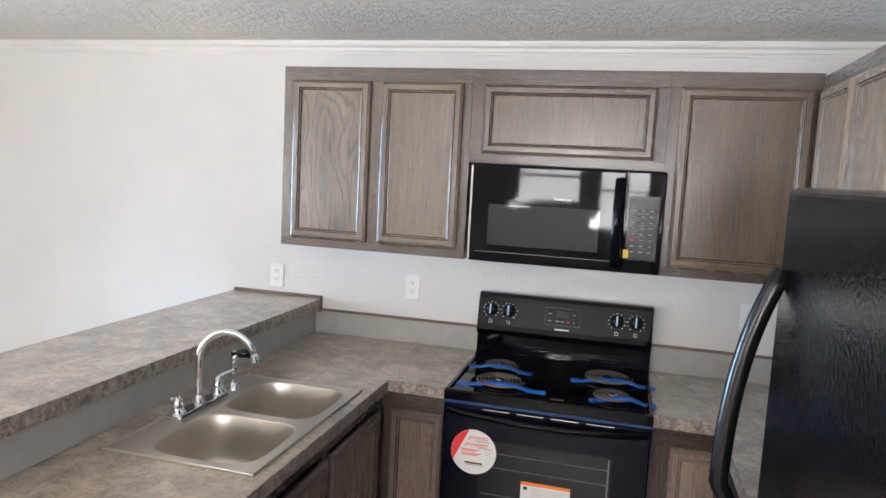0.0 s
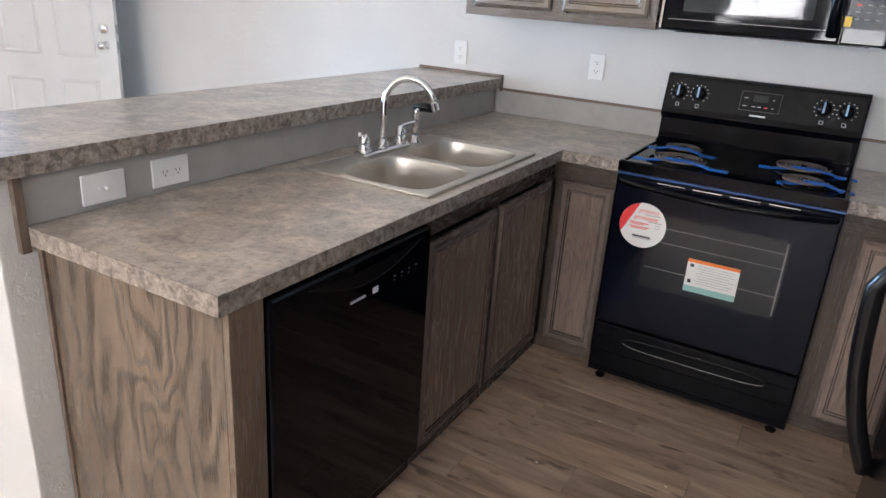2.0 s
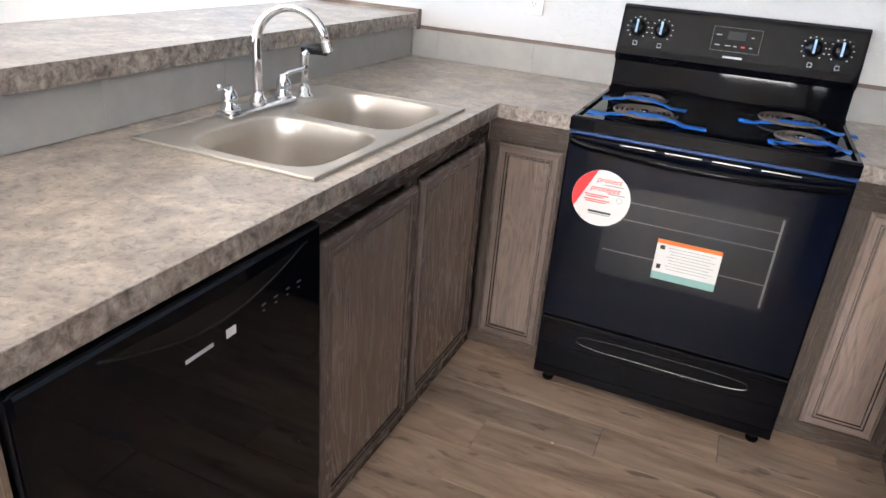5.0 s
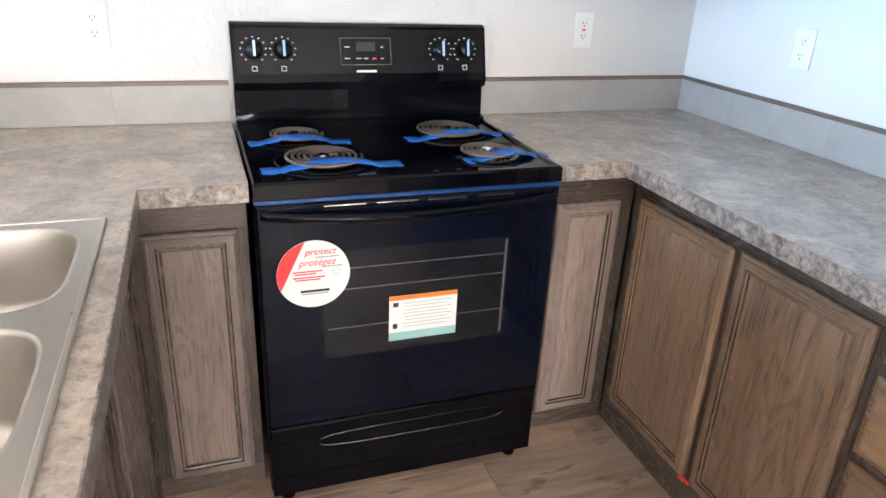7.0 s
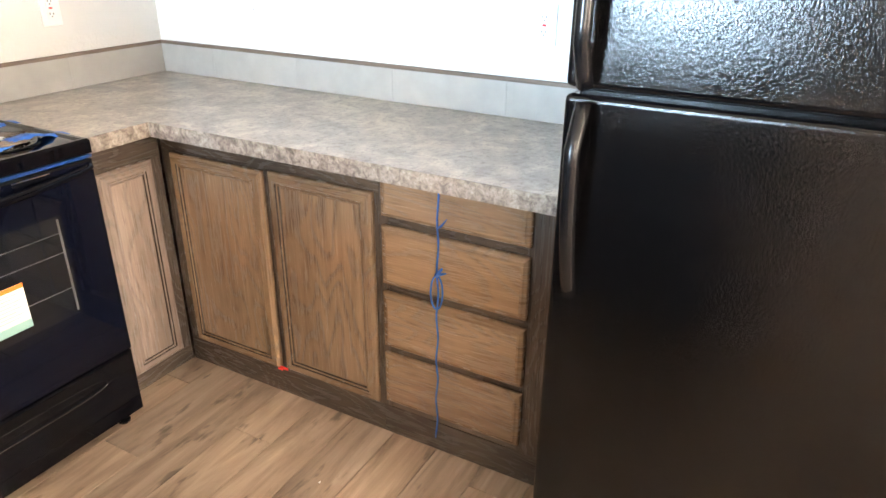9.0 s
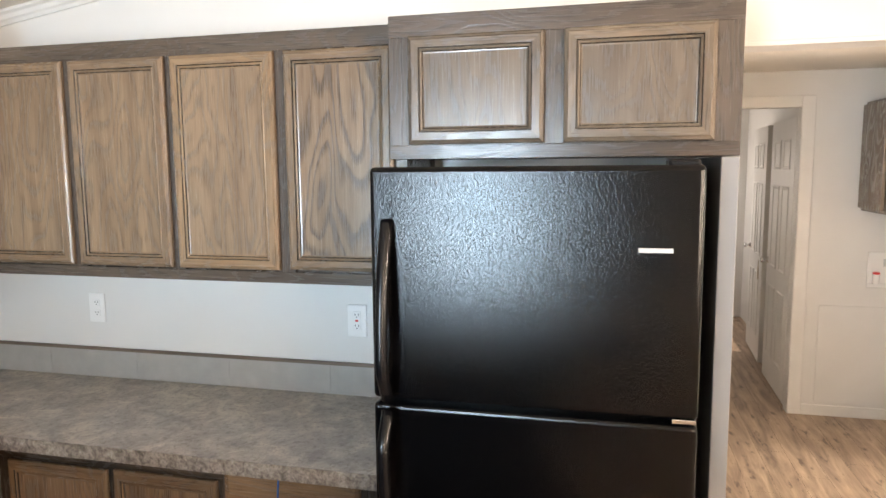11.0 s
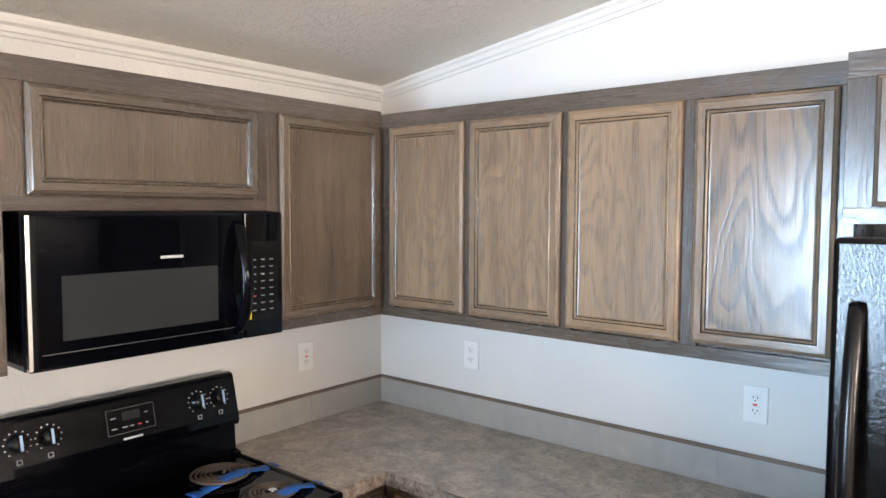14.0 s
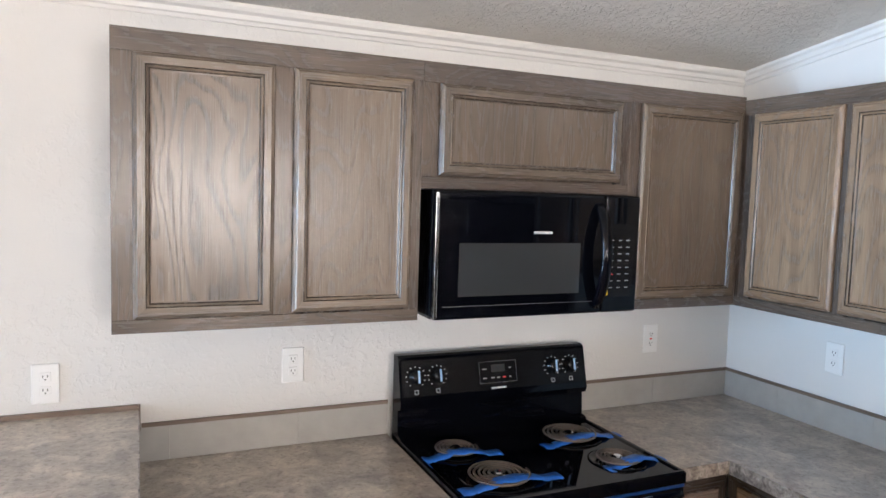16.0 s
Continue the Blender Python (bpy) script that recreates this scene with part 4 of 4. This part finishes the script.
part("paper", disc(-1.446, 0.695, SR, lambda x, z: True, 0.6418, 0.6428), STICKER, stk)
part("red_field", disc(-1.446, 0.695, SR * 0.995, lambda x, z: z > 2.06 * x + 0.115, 0.6428, 0.6432), RED, stk, "red printed segment")
words("protect", "S", -1.430, 0.752, 0.6436, 0.024, RED, stk, shear=0.3)
words("protégez", "S", -1.438, 0.725, 0.6436, 0.024, RED, stk, shear=0.3)
for _u0, _u1, _v, _m in ((-1.442, -1.385, 0.738, GREYINK), (-1.425, -1.378, 0.713, GREYINK), (-1.495, -1.425, 0.703, RED), (-1.490, -1.440, 0.697, RED), (-1.495, -1.420, 0.688, RED), (-1.490, -1.430, 0.682, RED), (-1.478, -1.410, 0.652, INK), (-1.475, -1.412, 0.645, GREYINK)):
    part("print_line", sbox("S", _u0, _u1, _v - 0.0015 * (2 if _m is INK else 1), _v + 0.0015 * (2 if _m is INK else 1), 0.6428, 0.6433, 0), _m, stk)
part("print_ring", tube([(-1.392 + 0.008 * math.cos(t), -0.6432, 0.698 + 0.008 * math.sin(t)) for t in [2 * math.pi * k / 20 for k in range(20)]], 0.0007, 5, closed=True), GREYINK, stk)
lab = thing("warning_label", (-1.172, -0.6425, 0.546), "white warning label with orange head and teal foot", "sticker")
part("paper", sbox("S", -1.262, -1.082, 0.486, 0.612, 0.6418, 0.6432, 0), STICKER, lab)
part("head_band", sbox("S", -1.262, -1.082, 0.600, 0.612, 0.6432, 0.6436, 0), ORANGE, lab)
part("foot_band", sbox("S", -1.262, -1.082, 0.486, 0.509, 0.6432, 0.6436, 0), TEAL, lab)
part("symbol", sbox("S", -1.252, -1.238, 0.582, 0.594, 0.6432, 0.6436, 0), INK, lab)
part("symbol", sbox("S", -1.252, -1.240, 0.520, 0.534, 0.6432, 0.6436, 0), INK, lab)
for _k in range(8):
    part("print_line", sbox("S", -1.228 + 0.004 * (_k % 3), -1.096 - 0.012 * (_k % 2), 0.589 - 0.0095 * _k, 0.5905 - 0.0095 * _k, 0.6432, 0.6435, 0), GREYINK, lab)


# ---- microwave ----
mw = thing("microwave", (-1.196, -0.2, 1.378), "glossy black over-the-range microwave under the short cabinet", "microwave")
MX0, MX1 = -1.573, -0.826
part("body", box(MX0 + 0.002, MX1 - 0.002, -0.338, -0.004, 1.378, 1.770, bevel=0.004), BLACK, mw)
_md = part("door", box(MX0, -0.970, -0.374, -0.339, 1.380, 1.768, bevel=0.009, seg=3), BLACK, mw)
part("window", sbox("S", -1.495, -1.062, 1.450, 1.612, 0.3738, 0.3746, 0), MWGLASS, _md, "grey screened window")
part("seam", sbox("S", MX0 + 0.03, -0.975, 1.420, 1.4215, 0.3738, 0.3745, 0), RACK, _md)
part("maker_mark", sbox("S", -1.238, -1.170, 1.641, 1.649, 0.3738, 0.3746, 0), PALEINK, _md)
_mc = part("control_panel", box(-0.968, MX1, -0.372, -0.339, 1.380, 1.768, bevel=0.006), BLACK, mw)
part("keypad", sbox("S", -0.958, -0.846, 1.432, 1.676, 0.3718, 0.3726, 0), PANELBLACK, _mc)
for _r in range(8):
    for _k in range(3):
        part("key_print", sbox("S", -0.942 + 0.032 * _k, -0.928 + 0.032 * _k, 1.462 + 0.0225 * _r, 1.465 + 0.0225 * _r, 0.3726, 0.3730, 0), RED if (_r, _k) == (2, 0) else KEYINK, _mc)
part("energy_sticker", sbox("S", -0.966, -0.946, 1.438, 1.470, 0.3727, 0.3733, 0), YELLOW, _mc, "small yellow sticker")
_hp = [(-0.994, -0.372 - 0.055 * (math.sin(math.pi * k / 18) ** 0.7 if 0 < k < 18 else 0), 1.405 + 0.33 * k / 18) for k in range(19)]
_bm = tube(_hp, 0.0125, 14)
for _q in _bm.verts:
    _q.co.x = -0.994 + 1.6 * (_q.co.x + 0.994)
part("handle", _bm, BLACK, _md, "bowed flat glossy black handle", smooth=True)
part("side_trim", box(MX0 - 0.0012, MX0 + 0.009, -0.3765, -0.362, 1.386, 1.762, bevel=0.001), CHROME, mw, "bright strip down the door edge")
part("vent_grille", box(MX0 + 0.05, MX1 - 0.05, -0.32, -0.26, 1.3735, 1.3785, bevel=0.001), SATIN, mw)


# ---- dishwasher ----
dw = thing("dishwasher", (-2.1, -1.9, 0), "glossy black built-in dishwasher under the worktop", "dishwasher")
part("body", box(-2.38, -1.845, -2.222, -1.570, 0.02, 0.868), SATIN, dw)
_dc = part("door", box(-1.843, -1.796, -2.218, -1.592, 0.115, 0.862, bevel=0.008), BLACK, dw)
part("side_strip", box(-1.842, -1.7985, -2.2195, -2.2185, 0.660, 0.856), SATIN, _dc)
_bm = bmesh.new()
_up = [(-2.10 + 0.46 * k / 20, 0.842 - 0.012 * math.sin(math.pi * k / 20)) for k in range(21)]
_dn = [(-2.10 + 0.46 * k / 20, 0.842 - 0.052 * math.sin(math.pi * k / 20)) for k in range(1, 20)]
_bm.faces.new([_bm.verts.new((-1.7955, y, z)) for y, z in _up + _dn[::-1]])
bmesh.ops.triangulate(_bm, faces=_bm.faces[:])
part("pocket_handle", _bm, SATIN, _dc, "recessed curved grip")
part("grip_lip", tube([(-1.7958, y, z) for y, z in [_up[0], *_dn, _up[-1]]], 0.0028, 6), SATIN, _dc, smooth=True)
part("energy_tag", sbox("P", -1.865, -1.842, 0.752, 0.768, -1.7962, -1.7955, 0), STICKER, _dc, "small white tag")
part("maker_mark", sbox("P", -1.955, -1.895, 0.755, 0.762, -1.7962, -1.7955, 0), PALEINK, _dc)
for _k in range(4):
    part("key_print", sbox("P", -1.775 + 0.034 * _k, -1.764 + 0.034 * _k, 0.768, 0.7715, -1.7962, -1.7955, 0), DIMINK, _dc)
    part("key_print", sbox("P", -1.773 + 0.034 * _k, -1.767 + 0.034 * _k, 0.757, 0.7595, -1.7962, -1.7955, 0), DIMINK, _dc)
part("kick_plate", box(-1.900, -1.880, -2.218, -1.592, 0.0, 0.112, bevel=0.002), SATIN, dw)


# ---- refrigerator ----
fr = thing("refrigerator", (-0.42, -2.295, 0), "black pebbled top-freezer refrigerator below the deep cabinet", "refrigerator")
FY0, FY1 = -2.656, -1.912
part("body", box(-0.660, -0.04, FY0 + 0.006, FY1 - 0.006, 0.03, 1.712, bevel=0.006), SATIN, fr)
for _n2, _z0, _z1 in (("freezer_door", 1.176, 1.730), ("fridge_door", 0.075, 1.164)):
    _b = box(-0.728, -0.665, FY0, FY1, _z0, _z1, bevel=0.012, seg=4)
    _d = part(_n2, _b, PEBBLE, fr)
    if _n2 == "freezer_door":
        part("maker_mark", sbox("F", 2.522, 2.594, 1.543, 1.553, 0.728, 0.7305, 0.0005), PALEINK, _d)
        _hz = (1.186, 1.605)
    else:
        _hz = (0.768, 1.154)
    _pts, _rad = [], []
    for _k in range(17):
        _s = _k / 16
        _z = _hz[0] + (_hz[1] - _hz[0]) * _s
        _q = _s if _n2 == "freezer_door" else 1 - _s
        _pts.append((-0.732 - 0.062 * (1 - _q ** 3) * min(1, 0.35 + 3.5 * _q), FY1 - 0.045, _z))
        _rad.append(0.015)
    part("handle", tube(_pts, _rad, 12), SATIN, _d, "long bowed black handle", smooth=True)
part("hinge", box(-0.722, -0.645, FY0 + 0.004, FY0 + 0.055, 1.1645, 1.1755, bevel=0.002), CHROME, fr, "bright middle hinge")
part("hinge_cover", box(-0.715, -0.60, FY0 + 0.01, FY0 + 0.075, 1.7125, 1.742, bevel=0.006), SATIN, fr)
for _y in (FY0 + 0.06, FY1 - 0.06):
    for _x in (-0.62, -0.10):
        part("foot", lathe((_x, _y, 0), [(0.02, 0), (0.02, 0.03)], 12), SATIN, fr)
part("kick_grille", box(-0.672, -0.661, FY0 + 0.02, FY1 - 0.02, 0.02, 0.07, bevel=0.002), SATIN, fr)


# ---- outlets and switches ----
def outlet(side, u, v, w, label, level=False, red=False, switch=False, wall=""):
    th = thing("wall_switch" if switch else "wall_outlet", AXES[side] @ Vector((u, v, w)), label, "light switch" if switch else "outlet", "wall plates")
    a, b = (0.058, 0.038) if level else (0.036, 0.058)
    part("cover_plate", sbox(side, u - a, u + a, v - b, v + b, w, w + 0.006, 0.003), WHITE, th)
    if switch:
        part("rocker", sbox(side, u - 0.016, u + 0.016, v - 0.005, v + 0.005, w + 0.006, w + 0.010, 0.001), WHITE, th)
        part("toggle", sbox(side, u - 0.002, u + 0.012, v - 0.004, v + 0.004, w + 0.010, w + 0.020, 0.001), WHITE, th)
        return
    for s in (-1, 1):
        cu, cv = (u + s * 0.020, v) if level else (u, v + s * 0.020)
        r = part("socket", sbox(side, cu - 0.0145, cu + 0.0145, cv - 0.0135, cv + 0.0135, w + 0.006, w + 0.0078, 0.0015), WHITE, th)
        for du in (-0.006, 0.006):
            part("slot", sbox(side, cu + du - 0.0012, cu + du + 0.0012, cv - 0.001, cv + 0.006, w + 0.0078, w + 0.0081, 0), INK, r)
        part("slot", sbox(side, cu - 0.002, cu + 0.002, cv - 0.009, cv - 0.005, w + 0.0078, w + 0.0081, 0), INK, r)
    if red:
        part("reset_button", sbox(side, u - 0.006, u + 0.006, v - 0.003, v + 0.003, w + 0.0062, w + 0.0095, 0.001), RED, th, "small red reset button")


outlet("S", -2.617, 1.179, 0.001, "white duplex outlet on the wall above the bar")
outlet("S", -1.910, 1.183, 0.001, "white duplex outlet above the sink counter")
outlet("S", -0.435, 1.187, 0.001, "white outlet with a red button beside the range", red=True)
outlet("F", 0.512, 1.193, 0.001, "white duplex outlet under the end wall cabinets")
outlet("F", 1.594, 1.190, 0.001, "white outlet with a red button near the refrigerator", red=True)
outlet("P", -2.150, 0.966, -2.3995, "white toggle switch plate on the splash under the bar", level=True, switch=True)
outlet("P", -1.955, 0.970, -2.3995, "white duplex outlet on the splash under the bar", level=True)
outlet("S", -4.428, 1.670, 0.001, "white outlet high on the living room wall")

# string round the drawers, red tape on the door corner
string = thing("blue_string", (-0.52, -1.53, 0.5), "blue string tied in a loop down the drawer fronts", "string")
_sp = [(-0.5145 - 0.001 * math.sin(k), -1.533 - 0.0025 * math.sin(k * 0.9), 0.868 - 0.80 * k / 40) for k in range(41)]
part("cord", tube(_sp, 0.0028, 6), TAPE, string, smooth=True)
part("loop", tube([(-0.5190 - 0.004 * math.sin(t), -1.533 + 0.016 * math.sin(t), 0.555 + 0.050 * math.cos(t)) for t in [2 * math.pi * k / 24 for k in range(24)]], 0.0026, 6, closed=True), TAPE, string, smooth=True)
part("knot", tube([(-0.516, -1.548, 0.628), (-0.520, -1.535, 0.612), (-0.517, -1.528, 0.605), (-0.517, -1.560, 0.618)], [0.003, 0.006, 0.006, 0.002], 6), TAPE, string, smooth=True)
part("tail", tube([(-0.515, -1.533, 0.740), (-0.522, -1.548, 0.752), (-0.520, -1.562, 0.772)], [0.003, 0.003, 0.001], 6), TAPE, string, smooth=True)
rt = thing("red_tape", (-0.512, -0.955, 0.103), "scrap of red tape stuck at a cabinet door corner", "tape")
part("scrap", box(-0.5135, -0.5105, -0.972, -0.940, 0.112, 0.122, bevel=0.001), REDTAPE, rt)
part("scrap", box(-0.5145, -0.5115, -0.950, -0.930, 0.106, 0.114, bevel=0.001), REDTAPE, rt)

_bm = bmesh.new()
for _x, _y in ((-1.30, -1.62), (-1.52, -1.28), (-1.12, -1.15), (-0.86, -1.72), (-1.62, -1.85), (-0.98, -1.42), (-1.22, -2.05), (-0.78, -1.30), (-1.42, -0.92)):
    add_box(_bm, _x, _x + 0.008, _y, _y + 0.005, 0.0005, 0.0035, bevel=0.001, seg=1)
single("paint_crumbs", _bm, WHITE, (-1.2, -1.5, 0), "pale building crumbs scattered on the floor planks", "debris", kind="stuff")

# ---- living room side ----
HINGE = Vector((-5.70, -0.655, 0.0))
ed = thing("entry_door", HINGE, "white six-panel entry door standing open along the wall", "door")
_dm = Matrix.Translation(HINGE) @ Matrix.Rotation(radians(28), 4, "Z")


def leaf_part(name, bm, mat, parent, label="", smooth=False, m=None):
    bm.transform(m if m is not None else _dm)
    return part(name, bm, mat, parent, label, smooth)


def six_panel(th, m, w, h):
    """A moulded six-panel leaf from the hinge along local x, both faces."""
    leaf = leaf_part("leaf", box(0, w, -0.040, 0, 0.012, h, bevel=0.002), TRIM, th, m=m)
    pw = (w - 0.13 * 2 - 0.10) / 2
    for k in range(2):
        u0 = 0.13 + k * (pw + 0.10)
        for v0, v1 in ((0.22, 0.78), (0.92, 1.56), (1.68, 1.90)):
            for side, y in ((1, -0.0405), (-1, 0.0005)):
                bm = bmesh.new()
                loops = []
                for i, d in ((0, 0), (0.008, 0.007), (0.016, 0.007), (0.026, 0.001), (0.045, 0.003)):
                    loops.append([bm.verts.new((a, y - side * d, b)) for a, b in ((u0 + i, v0 + i), (u0 + pw - i, v0 + i), (u0 + pw - i, v1 - i), (u0 + i, v1 - i))])
                for a, b in zip(loops, loops[1:]):
                    for q in range(4):
                        bm.faces.new((a[q], a[(q + 1) % 4], b[(q + 1) % 4], b[q]))
                bm.faces.new(loops[-1])
                leaf_part("panel", bm, TRIM, leaf, m=m)
    return leaf


_leaf = six_panel(ed, _dm, 0.86, 2.03)
for _z, _n2 in ((1.00, "knob"), (1.10, "deadbolt")):
    leaf_part(_n2, lathe((0.79, -0.0405, _z), [(0.030, 0), (0.030, 0.006), (0.012, 0.012), (0.012, 0.03), (0.024, 0.038), (0.026, 0.052), (0.016, 0.062)] if _n2 == "knob" else [(0.030, 0), (0.030, 0.010), (0.022, 0.016)], 20, "-y"), CHROME, _leaf, "bright metal " + _n2, smooth=True)
    leaf_part("latch_plate", box(0.860, 0.8615, -0.034, -0.008, _z - 0.028, _z + 0.028), CHROME, _leaf)
leaf_part("peephole", lathe((0.43, -0.0405, 1.50), [(0.010, 0), (0.010, 0.004), (0.006, 0.006)], 14, "-y"), CHROME, _leaf)
vent = thing("floor_register", (-2.93, -2.33, 0), "tan metal floor register with slanted louvres", "floor vent")
part("frame", slab([-3.075, -3.055, -2.845, -2.825], [-2.395, -2.377, -2.287, -2.269], [(i, j) for i in range(3) for j in range(3) if (i, j) != (1, 1)], 0.001, 0.006, bevel=0.002), GRILLE, vent)
part("duct", box(-3.055, -2.845, -2.377, -2.287, 0.0005, 0.0015), DARK, vent)
for _k in range(14):
    part("louvre", box(-3.050 + 0.0147 * _k, -3.043 + 0.0147 * _k, -2.377, -2.287, 0.001, 0.0050), GRILLE, vent)

# ---- passage and laundry beyond the opening ----
HX = 2.82
wall_with_holes("wall_laundry", "F", 2.0, 7.3, 0, 2.4, -HX - 0.10, -HX, [(2.90, 3.660, 0.0, 2.095)], SMOOTH, "pale wall of the laundry with a doorway")
wall_with_holes("wall_passage", "S", 0.10, 6.1, 0, 2.4, 2.52, 2.62, [(5.00, 5.80, 1.1, 1.9)], SMOOTH, "pale side wall of the passage")
single("wall_laundry_side", box(1.95, HX, -4.62, -4.52, 0, 2.33), SMOOTH, (0, 0, 0), "pale side wall behind the laundry cabinet", "wall", kind="structure")
single("wall_corridor", box(HX + 0.10, 6.1, -3.98, -3.88, 0, 2.4), SMOOTH, (0, 0, 0), "pale side wall of the far corridor", "wall", kind="structure")
single("wall_corridor_end", box(6.0, 6.1, -3.9, -2.5, 0, 2.4), SMOOTH, (0, 0, 0), "pale end wall of the far corridor", "wall", kind="structure")
single("ceiling_passage", box(0.10, 6.1, -7.3, -2.5, 2.33, 2.42), CEILING, (0, 0, 0), "flat white ceiling over the passage", "ceiling", kind="structure")
cas = thing("trim_casing", (HX, -3.3, 0), "white casing round the corridor doorway", "trim", kind="structure")
part("casing", box(HX - 0.014, HX - 0.0005, -3.745, -3.662, 0, 2.170, bevel=0.004), TRIM, cas)
part("casing", box(HX - 0.014, HX - 0.0005, -2.90, -2.82, 0, 2.170, bevel=0.004), TRIM, cas)
part("casing", box(HX - 0.014, HX - 0.0005, -3.661, -2.901, 2.096, 2.170, bevel=0.004), TRIM, cas)
single("baseboard_laundry", box(HX - 0.012, HX - 0.0005, -4.51, -3.746, 0, 0.075, bevel=0.003), TRIM, (0, 0, 0), "white baseboard of the laundry wall", "baseboard", kind="structure")
ap = thing("access_panel", (HX, -4.1, 0.4), "white access panel low on the laundry wall", "panel")
part("board", box(HX - 0.008, HX - 0.0005, -4.45, -3.828, 0.095, 0.770, bevel=0.002), SMOOTH, ap)
wb = thing("washer_box", (HX, -4.25, 1.02), "white recessed washer supply box with valves", "washer box")
for _a in ((-4.405, -4.105, 1.115, 1.140), (-4.405, -4.105, 0.905, 0.930), (-4.130, -4.105, 0.930, 1.115), (-4.405, -4.380, 0.930, 1.115)):
    part("flange", box(HX - 0.014, HX - 0.0005, *_a, bevel=0.003), WHITE, wb)
part("back", box(HX - 0.003, HX - 0.0005, -4.380, -4.130, 0.930, 1.115), WHITE, wb)
part("paper_tag", box(HX - 0.005, HX - 0.0032, -4.300, -4.200, 1.045, 1.095), PALEINK, wb, "printed paper tag")
part("red_tag", box(HX - 0.006, HX - 0.0033, -4.37, -4.27, 1.098, 1.108), RED, wb, "thin red tag")
for _y in (-4.245, -4.320):
    _vv = part("valve", lathe((HX - 0.030, _y, 0.955), [(0.014, 0), (0.014, 0.03), (0.024, 0.032), (0.024, 0.044)], 14), BRASS, wb, "small brass valve", smooth=False)
part("cap", lathe((HX - 0.025, -4.155, 0.932), [(0.020, 0), (0.020, 0.062)], 14), STICKER, wb)
part("cap_top", lathe((HX - 0.025, -4.155, 0.995), [(0.021, 0), (0.021, 0.012)], 14), RED, wb, "red cap")
# laundry cabinet faces +y, against the laundry side wall
lc = thing("laundry_cabinet", (2.6, -4.3, 1.42), "dark oak wall cabinet above the laundry space", "cabinet")
part("body", box(2.385, HX - 0.002, -4.518, -4.045, 1.415, 2.115, bevel=0.002), OAK_V, lc)
part("door", box(2.405, HX - 0.02, -4.044, -4.020, 1.435, 2.095, bevel=0.004), OAK_V, lc)


def hall_door(at, turn, width, label):
    th = thing("passage_door", at, label, "door", "passage doors")
    m = Matrix.Translation(at) @ Matrix.Rotation(radians(turn), 4, "Z")
    leaf = six_panel(th, m, width, 2.04)
    for q in (0.25, 1.05, 1.80):
        leaf_part("hinge", box(-0.006, 0.004, -0.045, -0.036, q - 0.045, q + 0.045), BRASS, leaf, m=m)
    for y, ax in ((0.0, 1), (-0.04, -1)):
        leaf_part("knob", lathe((0, 0, 0), [(0.028, 0), (0.028, 0.006), (0.011, 0.012), (0.011, 0.03), (0.024, 0.04), (0.022, 0.056)], 16, "-y"), CHROME, leaf, smooth=True,
                  m=m @ Matrix.Translation((width - 0.06, y, 0.96)) @ Matrix.Rotation(radians(180 if ax > 0 else 0), 4, "Z"))
    return th


hall_door((2.955, -3.665, 0), -1.0, 0.80, "white six-panel door standing open into the corridor")
hall_door((4.05, -3.70, 0), -2.5, 0.76, "white six-panel door further down the corridor")
hall_door((5.92, -3.60, 0), 92, 0.76, "white door at the corridor end in shade")
key = thing("key_tag", (3.70, -3.62, 0.9), "beige tag hanging on a passage door knob", "tag")
part("cord", tube([(3.695, -3.605, 0.955), (3.695, -3.603, 0.90)], 0.003, 6), GRILLE, key)
part("tag", box(3.675, 3.715, -3.606, -3.600, 0.80, 0.90, bevel=0.002), GRILLE, key)
single("door_knob_near", lathe((0.02, -2.792, 1.03), [(0.011, -0.034), (0.011, -0.01), (0.024, 0.0), (0.026, 0.014), (0.016, 0.026)], 18, "x"), WHITE, (0.02, -2.77, 1.03), "pale round knob at the passage opening", "knob", smooth=True)

# ---- floor planks ----
PW, PL = 0.152, 0.914
_floor = bpy.data.objects["floor"]
_cache = {}
_rest = bmesh.new()
_rng = random.Random(4)


def plank_mesh(length):
    k = round(length, 3)
    if k not in _cache:
        _cache[k] = mesh_of("plank", box(-k / 2 + 0.0011, k / 2 - 0.0011, -PW / 2 + 0.0011, PW / 2 - 0.0011, -0.006, 0.0, bevel=0.0008, seg=1), PLANK)
    return _cache[k]


_rows = int(7.3 / PW)
for _r in range(_rows + 1):
    _y = -PW * (_r + 0.5)
    if _y - PW / 2 < -7.3:
        break
    _x = -6.0 - PL * ((0.37 * _r) % 1.0)
    while _x < 6.2:
        _a, _b = max(_x, -6.0), min(_x + PL, 6.2)
        _x += PL
        if _b - _a < 0.05:
            continue
        if _a < -0.3 and _b > -3.7 and -3.5 < _y < -0.4:
            _o = new("plank", plank_mesh(_b - _a))
            _o.parent = _floor
            _o.location = ((_a + _b) / 2, _y, 0)
        else:
            _vs = [_rest.verts.new(c) for c in ((_a + 0.0007, _y - PW / 2 + 0.0007, 0), (_b - 0.0007, _y - PW / 2 + 0.0007, 0), (_b - 0.0007, _y + PW / 2 - 0.0007, 0), (_a + 0.0007, _y + PW / 2 - 0.0007, 0))]
            _rest.faces.new(_vs)
_o = part("far_planks", _rest, PLANK, _floor, "wood-look planks away from the kitchen")
_o["kind"] = "stuff"
